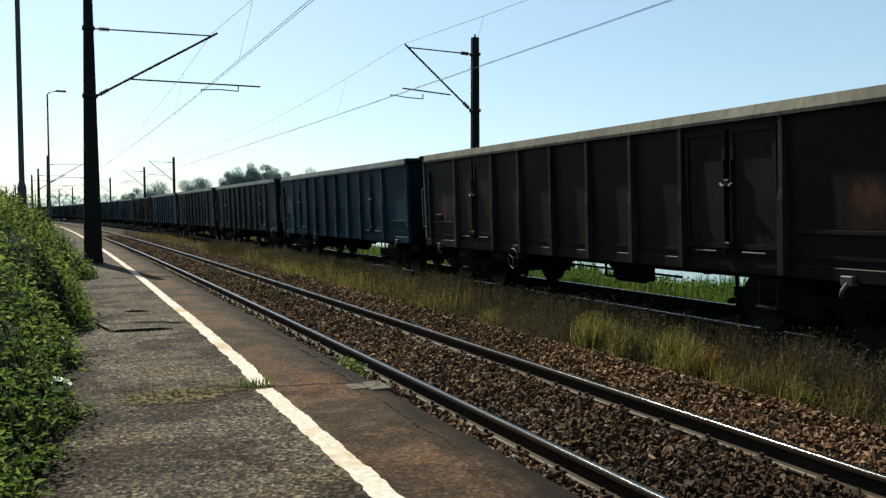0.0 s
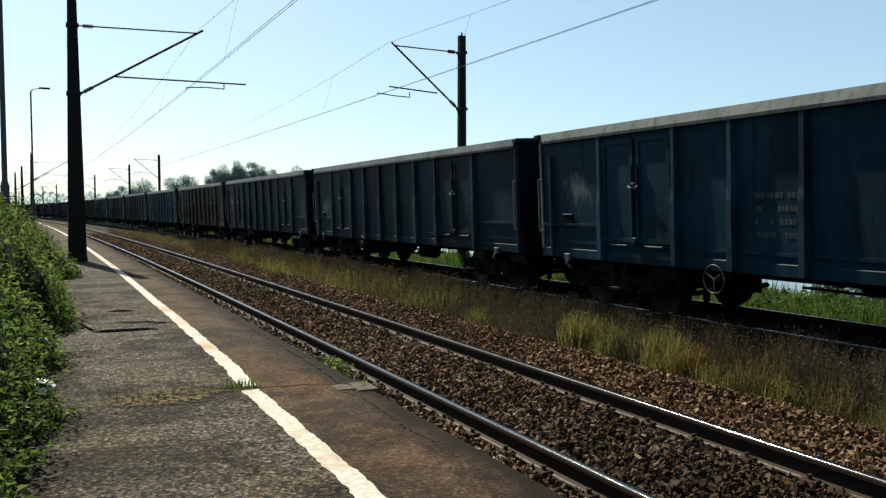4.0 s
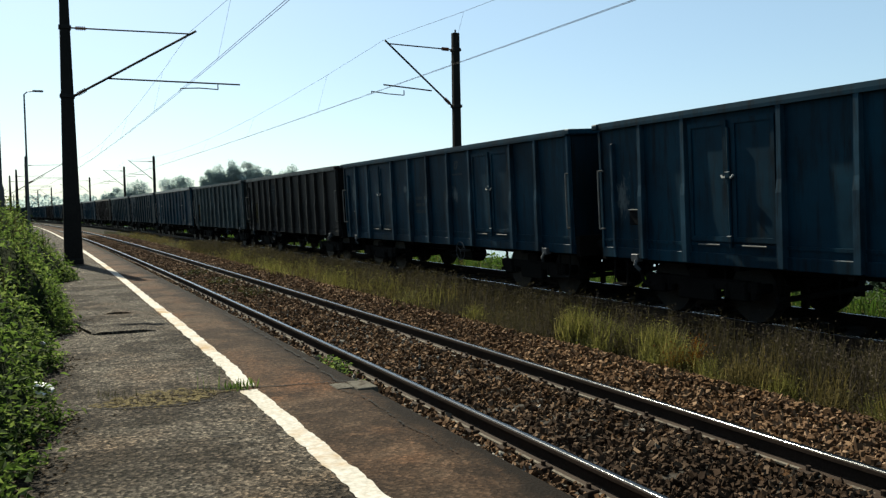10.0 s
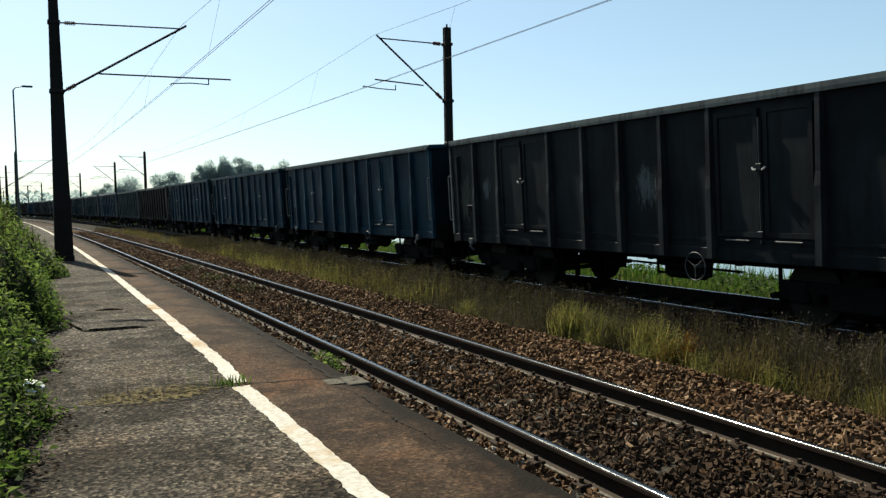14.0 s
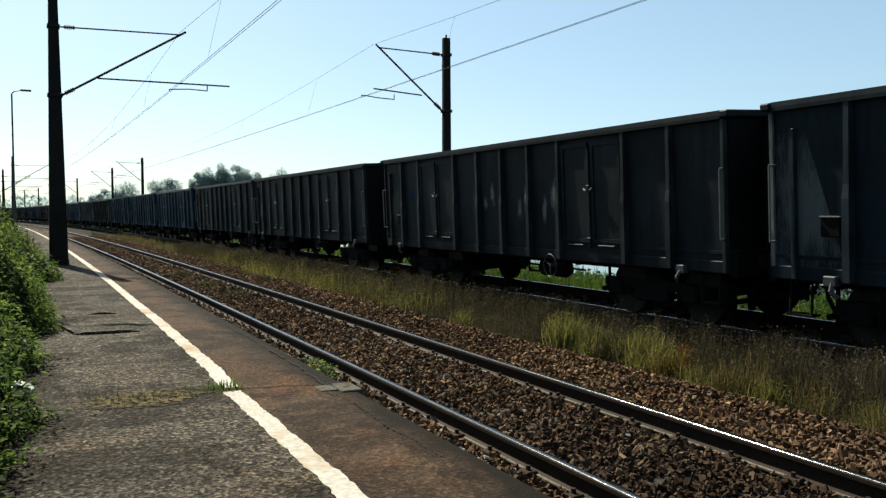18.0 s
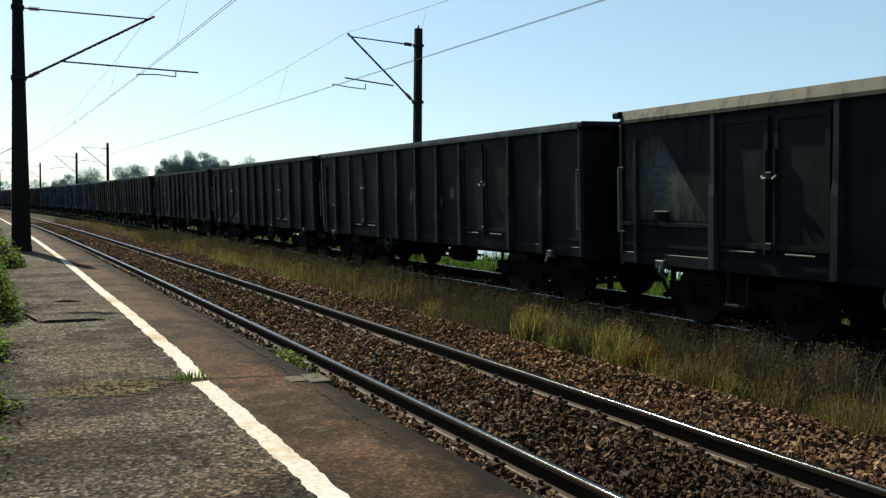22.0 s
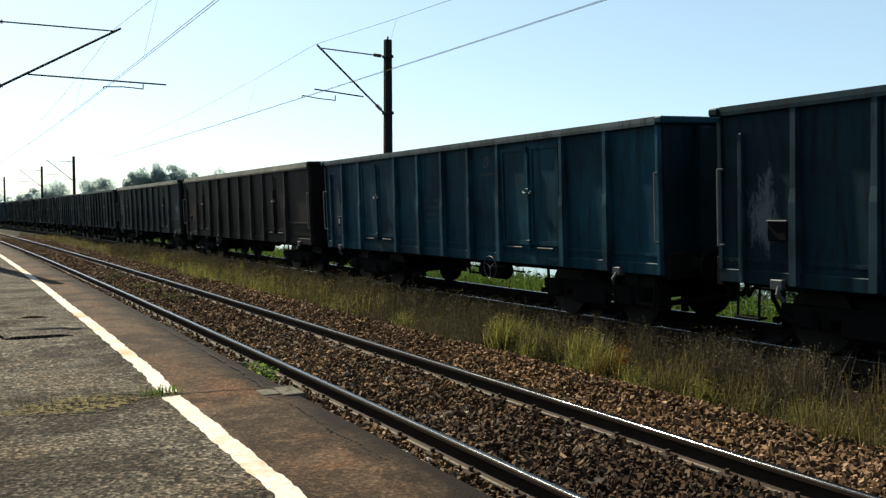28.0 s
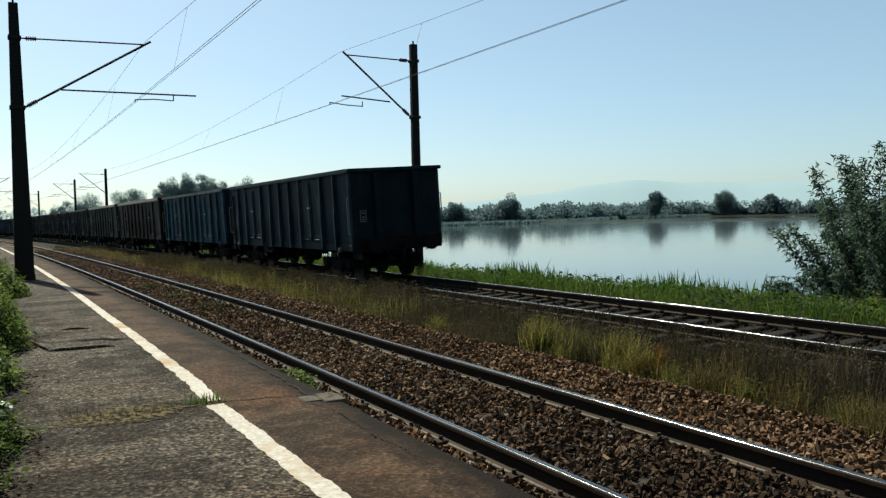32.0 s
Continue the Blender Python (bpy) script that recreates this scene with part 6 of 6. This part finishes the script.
def willow(x, y, z, seed, size):
    rng = np.random.default_rng(seed)
    rnd = random.Random(seed)
    t = tagged(new("willow_bush"), "silvery green willow bush on the lake bank", "bush")
    sticks, tips = bmesh.new(), []
    for i in range(84):
        a, lean = rnd.uniform(0, 2 * math.pi), rnd.uniform(0.05, 1.3)
        ln = rnd.uniform(2.2, 4.9) * (1.0 if lean < 0.7 else 0.75)
        p0 = Vector((rnd.uniform(-0.5, 0.5), rnd.uniform(-0.5, 0.5), 0))
        d = Vector((math.cos(a) * math.sin(lean), math.sin(a) * math.sin(lean), math.cos(lean)))
        p1 = p0 + d * ln * 0.55
        p2 = p1 + (d + Vector((0, 0, 0.25))) * ln * 0.45
        rod(sticks, p0, p1, 0.035, 0.02, 5)
        rod(sticks, p1, p2, 0.02, 0.006, 5)
        tips.append((p0, p1, p2))
    part("branchwork", sticks, BARK, t, "thin upright willow branches")
    lv, lf = leaf_set(8, rng, 0.24)
    pos, n = [], 52000
    for _ in range(n):
        p0, p1, p2 = tips[rnd.randrange(len(tips))]
        u = rnd.random() ** 0.75
        q = p0.lerp(p1, 0.35 + u * 1.3) if u < 0.5 else p1.lerp(p2, (u - 0.5) * 2)
        s = 0.22 * (1.15 - u * 0.8)
        pos.append((q.x + rnd.gauss(0, s), q.y + rnd.gauss(0, s), max(0.05, q.z + rnd.gauss(0, s * 0.8))))
    ob = spread("leaves", lv, lf, (rng.integers(0, 8, n), turns(rng, n, 1.45, 0.35) * rng.uniform(0.11, 0.23, n)[:, None, None], np.array(pos)), WILLOW, t)
    tagged(ob, "narrow silvery leaves", "", "", "stuff")
    t.matrix_basis = pose(x, y, z) @ Matrix.Scale(size, 4)


def hills():
    """Hazy ridge behind the lake; it glows to stand in for the haze."""
    m = bpy.data.materials.new("haze_glow_ridge")
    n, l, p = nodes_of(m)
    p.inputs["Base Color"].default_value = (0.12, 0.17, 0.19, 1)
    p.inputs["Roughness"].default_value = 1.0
    # pale glow in place of the bright haze before the ridge
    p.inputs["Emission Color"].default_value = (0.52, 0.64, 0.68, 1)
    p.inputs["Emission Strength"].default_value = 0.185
    verts, faces = [], []
    for i in range(81):
        a = radians(15 + i * 0.9)
        h = float(np.interp(math.degrees(a), [22, 27, 30, 33, 37, 41, 46, 51, 58, 70, 90], [0, 26, 56, 78, 104, 129, 117, 102, 96, 80, 60])) + 4 * math.sin(i * 0.5) + 2.5 * math.sin(i * 1.3)
        for r, z in ((3100, -5), (3300, h * 0.7), (3500, h)):
            verts.append((r * math.sin(a), r * math.cos(a), z))
        if i:
            for k in (0, 1):
                q = 3 * (i - 1) + k
                faces.append((q, q + 3, q + 4, q + 1))
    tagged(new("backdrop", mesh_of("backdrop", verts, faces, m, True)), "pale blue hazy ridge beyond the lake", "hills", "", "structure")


def spit():
    """A low grassy spit that runs out into the lake."""
    rng = np.random.default_rng(95)
    verts, faces = [], []
    for i in range(41):
        u = i / 40
        x, y = 176 + 36 * u + 2.0 * math.sin(u * 9), 262 - 130 * u
        w = (5.0 - 3.4 * u) * (1 + 0.25 * math.sin(i * 1.7))
        for d, z in ((-w, -1.7), (-w * 0.5, -1.18 - 0.1 * u), (w * 0.5, -1.18 - 0.1 * u), (w, -1.7)):
            verts.append((x + d, y + d * 0.3, z))
        if i:
            for k in range(3):
                q = 4 * (i - 1) + k
                faces.append((q, q + 1, q + 5, q + 4))
    # reeds along the far shore
    bv, bf = blade_set(8, rng, 0.10, 0.5)
    n = 18000
    x = 40 + 300 * rng.uniform(0, 1, n)
    y = np.where(x < 195, 257.0, np.minimum(330, 257 + (x - 195) * 0.9)) + rng.normal(0, 1.2, n)
    tagged(spread("shore_reeds", bv, bf, (rng.integers(0, 8, n), turns(rng, n, 0.4) * rng.uniform(0.7, 1.9, n)[:, None, None], np.stack([x, y, np.full(n, -1.55)], 1)), HAZED_LAKE_LEAF), "hazy reeds along the far shore", "reeds", "", "stuff")
    land = tagged(new("spit", mesh_of("spit", verts, faces, SPIT_TURF)), "low grassy spit running out into the lake", "land", "", "structure")
    bv, bf = blade_set(8, rng, 0.09, 0.5)
    n = 5200
    u = rng.uniform(0, 1, n) ** 1.5
    pos = np.stack([176 + 36 * u + 2 * np.sin(u * 9) + rng.normal(0, 1, n) * (1.9 - 1.3 * u), 262 - 130 * u, np.full(n, -1.3)], 1)
    tagged(spread("sedge", bv, bf, (rng.integers(0, 8, n), turns(rng, n, 0.4) * (rng.uniform(0.25, 0.7, n) * (1.3 - 0.7 * u))[:, None, None], pos), HAZED_LAKE_LEAF, land), "low sedge on the spit")


def platform_growth():
    rng = np.random.default_rng(101)
    # a thin ragged crust of ochre moss and grit beside the joint
    verts, faces, q = [], [], 0.0125
    for i in range(92):
        for j in range(62):
            x, y = -4.02 + i * q, 6.46 + j * q
            half = float(np.interp(x, [-4.0, -3.82, -3.55, -3.2, -3.02], [0.04, 0.20, 0.29, 0.26, 0.04]))
            v = noise.noise(Vector((x * 9, y * 12, 0))) * 0.5 + noise.noise(Vector((x * 30, y * 30, 2))) * 0.55 + noise.noise(Vector((x * 3, y * 5, 5))) * 0.3
            if abs(y - 6.88) < half * (0.95 + v) and noise.noise(Vector((x * 22, y * 16, 7))) + noise.noise(Vector((x * 50, y * 44, 9))) * 0.6 > -0.08:
                n, h = len(verts), PLAT + 0.006
                verts += [at(x, y, h), at(x + q, y, h), at(x + q, y + q, h), at(x, y + q, h)]
                faces.append((n, n + 1, n + 2, n + 3))
    tagged(new("moss_crust", mesh_of("moss_crust", verts, faces, MOSS_CRUST)), "dry ochre moss and grit beside the platform joint", "moss", "", "stuff")
    n = 1500
    x = rng.uniform(-3.85, -3.06, n)
    blades("moss_grass", MOSS, x, 6.90 + rng.normal(0, 0.12, n), np.full(n, PLAT), rng.uniform(0.008, 0.022, n), 0.10, "yellowed moss and grass in the platform joint", None, 0.7, 1.0, 102)
    n = 90
    blades("joint_grass", LEAF, rng.normal(-2.86, 0.08, n), rng.normal(6.97, 0.04, n), np.full(n, PLAT), rng.uniform(0.03, 0.10, n), 0.06, "small grass tuft in the platform joint", None, 0.5, 0.5, 103)
    n = 9
    blades("joint_grass", LEAF, rng.normal(-3.02, 0.05, n), rng.normal(7.0, 0.04, n), np.full(n, PLAT), rng.uniform(0.08, 0.28, n), 0.010, "thin upright grass stems beside the painted line", None, 0.2, 0.15, 105)
    n = 40
    blades("joint_grass", GRASS, rng.normal(-3.78, 0.07, n), rng.normal(7.12, 0.06, n), np.full(n, PLAT), rng.uniform(0.04, 0.11, n), 0.02, "thin grass tuft on the platform", None, 0.5, 0.5, 104)
    lv, lf = leaf_set(8, rng, 0.8)
    n = 250
    pos = np.stack([rng.normal(-1.14, 0.07, n), rng.normal(9.65, 0.24, n), -0.20 + rng.uniform(0, 0.20, n)], 1)
    tagged(spread("rail_weed", lv, lf, (rng.integers(0, 8, n), turns(rng, n, 1.1) * rng.uniform(0.03, 0.07, n)[:, None, None], pos), LEAF), "leafy green weed at the platform foot", "weeds", "", "stuff")
    n = 500
    yy = rng.choice([19.5, 23.0, 27.0], n) + rng.normal(0, 0.5, n)
    pos = np.stack([rng.normal(0.1, 0.22, n) + bends(yy), yy, -0.16 + rng.uniform(0, 0.16, n)], 1)
    tagged(spread("track_weed", lv, lf, (rng.integers(0, 8, n), turns(rng, n, 1.1) * rng.uniform(0.04, 0.09, n)[:, None, None], pos), GRASS), "green weeds between the rails", "weeds", "", "stuff")
    # pale stones at the platform foot
    sv, sf = stone_set(rng, 12)
    n = 3100
    y = np.concatenate([3.5 + 22 * rng.uniform(0, 1, 3000) ** 1.3, rng.normal(11, 2.5, 100)])
    x = np.concatenate([rng.normal(-1.28, 0.16, 3000), np.clip(rng.normal(0.15, 0.3, 100), -0.6, 0.6)])
    z = np.where(x < -1.45, -0.205, -0.160) + rng.uniform(-0.01, 0.015, n)
    pos = np.stack([x + bends(y), y, z + x * math.sin(CANT)], 1)
    ob = spread("pale_stone_rubble", sv, sf, (rng.integers(0, 12, n), turns(rng, n) * (rng.uniform(0.5, 1.4, n) * 0.025)[:, None, None], pos), PALE_STONE)
    tagged(ob, "pale limestone rubble along the platform foot", "rubble", "", "stuff")


def litter(x, y, z, s, seed, label):
    rng = random.Random(seed)
    bm = bmesh.new()
    bmesh.ops.create_icosphere(bm, subdivisions=2, radius=s)
    for v in bm.verts:
        v.co *= rng.uniform(0.55, 1.15)
        v.co.z *= 0.55
    ob = part("litter", bm, PAPER, None, label)
    tagged(ob, "", "litter")
    ob.matrix_basis = pose(*at(x, y, z), 10, 5, 40)


MOSS = foliage("ochre_moss", [(0.045, 0.036, 0.0170), (0.085, 0.068, 0.0340), (0.150, 0.120, 0.0660)], 0.0, 0.9, 3.0)
MOSS_CRUST = surface("moss_crust", (0.048, 0.0378, 0.0174), (0.100, 0.0795, 0.0375), 7, 60, 0.95, 0, 0.8, 0.01, (0.022, 0.0175, 0.0100), (0.50, 0.58), 14)
DEAD_LEAF = foliage("dead_leaf", [(0.016, 0.011, 0.007), (0.034, 0.023, 0.014), (0.070, 0.046, 0.026)], 0.1, 0.9, 1.5)
DOCK = foliage("rust_red_dock", [(0.058, 0.0232, 0.007), (0.1102, 0.0435, 0.0116), (0.1508, 0.0754, 0.0174)], 0.4, 0.8, 1.0)
HEDGE_SHADE = surface("hedge_shade_hull", (0.0046, 0.0081, 0.0023), (0.0116, 0.0186, 0.0046), 2.0, 14, 0.95, 0, 1.0, 0.08)
# far shore leaves tinted blue-grey to carry the haze over the lake
HAZED_LAKE_LEAF = foliage("haze_blue_leaf", [(0.084, 0.120, 0.1300), (0.098, 0.138, 0.1440), (0.116, 0.156, 0.1560)], 0.45, 0.9, 0.04, (0.45, 0.55, 0.55))
PALE_STONE = foliage("pale_limestone", [(0.0928, 0.0835, 0.0696), (0.1578, 0.1438, 0.1253), (0.232, 0.2181, 0.1949)], 0.0, 0.9, 0.6)
SPIT_TURF = surface("dark_spit_turf", (0.016, 0.021, 0.020), (0.028, 0.036, 0.032), 0.4, 8, 0.95)
PAPER = surface("white_paper", (0.525, 0.525, 0.51), (0.6375, 0.6375, 0.6225), 6, 40, 0.7)
verge()
bank()
bank_shrubs()
hedge()
woods()
willow(13.95, 12.0, -1.0, 301, 0.86)
willow(15.6, 11.0, -1.1, 302, 0.85)
willow(14.6, 9.4, -1.05, 303, 0.9)
spit()
hills()
platform_growth()
litter(-4.35, 7.38, PLAT + 0.08, 0.10, 1, "crumpled white paper litter at the hedge foot")
litter(-4.33, 8.6, PLAT + 0.28, 0.03, 2, "scrap of white paper caught in the hedge")


def motions():
    times = sorted([2.0 * i for i in range(17)] + [5.5, 6.25, 6.5, 7.0])
    for car, front, length in TRAIN:
        walk(car, [(t, wagon_pose(front, length, t)) for t in times])
    # the wheels turn while their wagon rolls past
    for car, front, length in TRAIN[-19:]:
        passing = [0.06 * i for i in range(1, 533) if -2 < front + travel(0.06 * i) - length / 2 < 34]
        turns_at = sorted({0.0, 32.0, *[round(t, 2) for t in passing]})
        for wheel in [o for o in car.children_recursive if o.name.startswith("wheelset")]:
            home = wheel.matrix_basis.copy()
            t0 = passing[0] if passing else 0.0
            rows = [(t, home @ pose(0, 0, 0, -math.degrees((travel(min(max(t, t0), passing[-1])) - travel(t0)) / 0.46) % 360)) for t in turns_at]
            walk(wheel, rows)


motions()
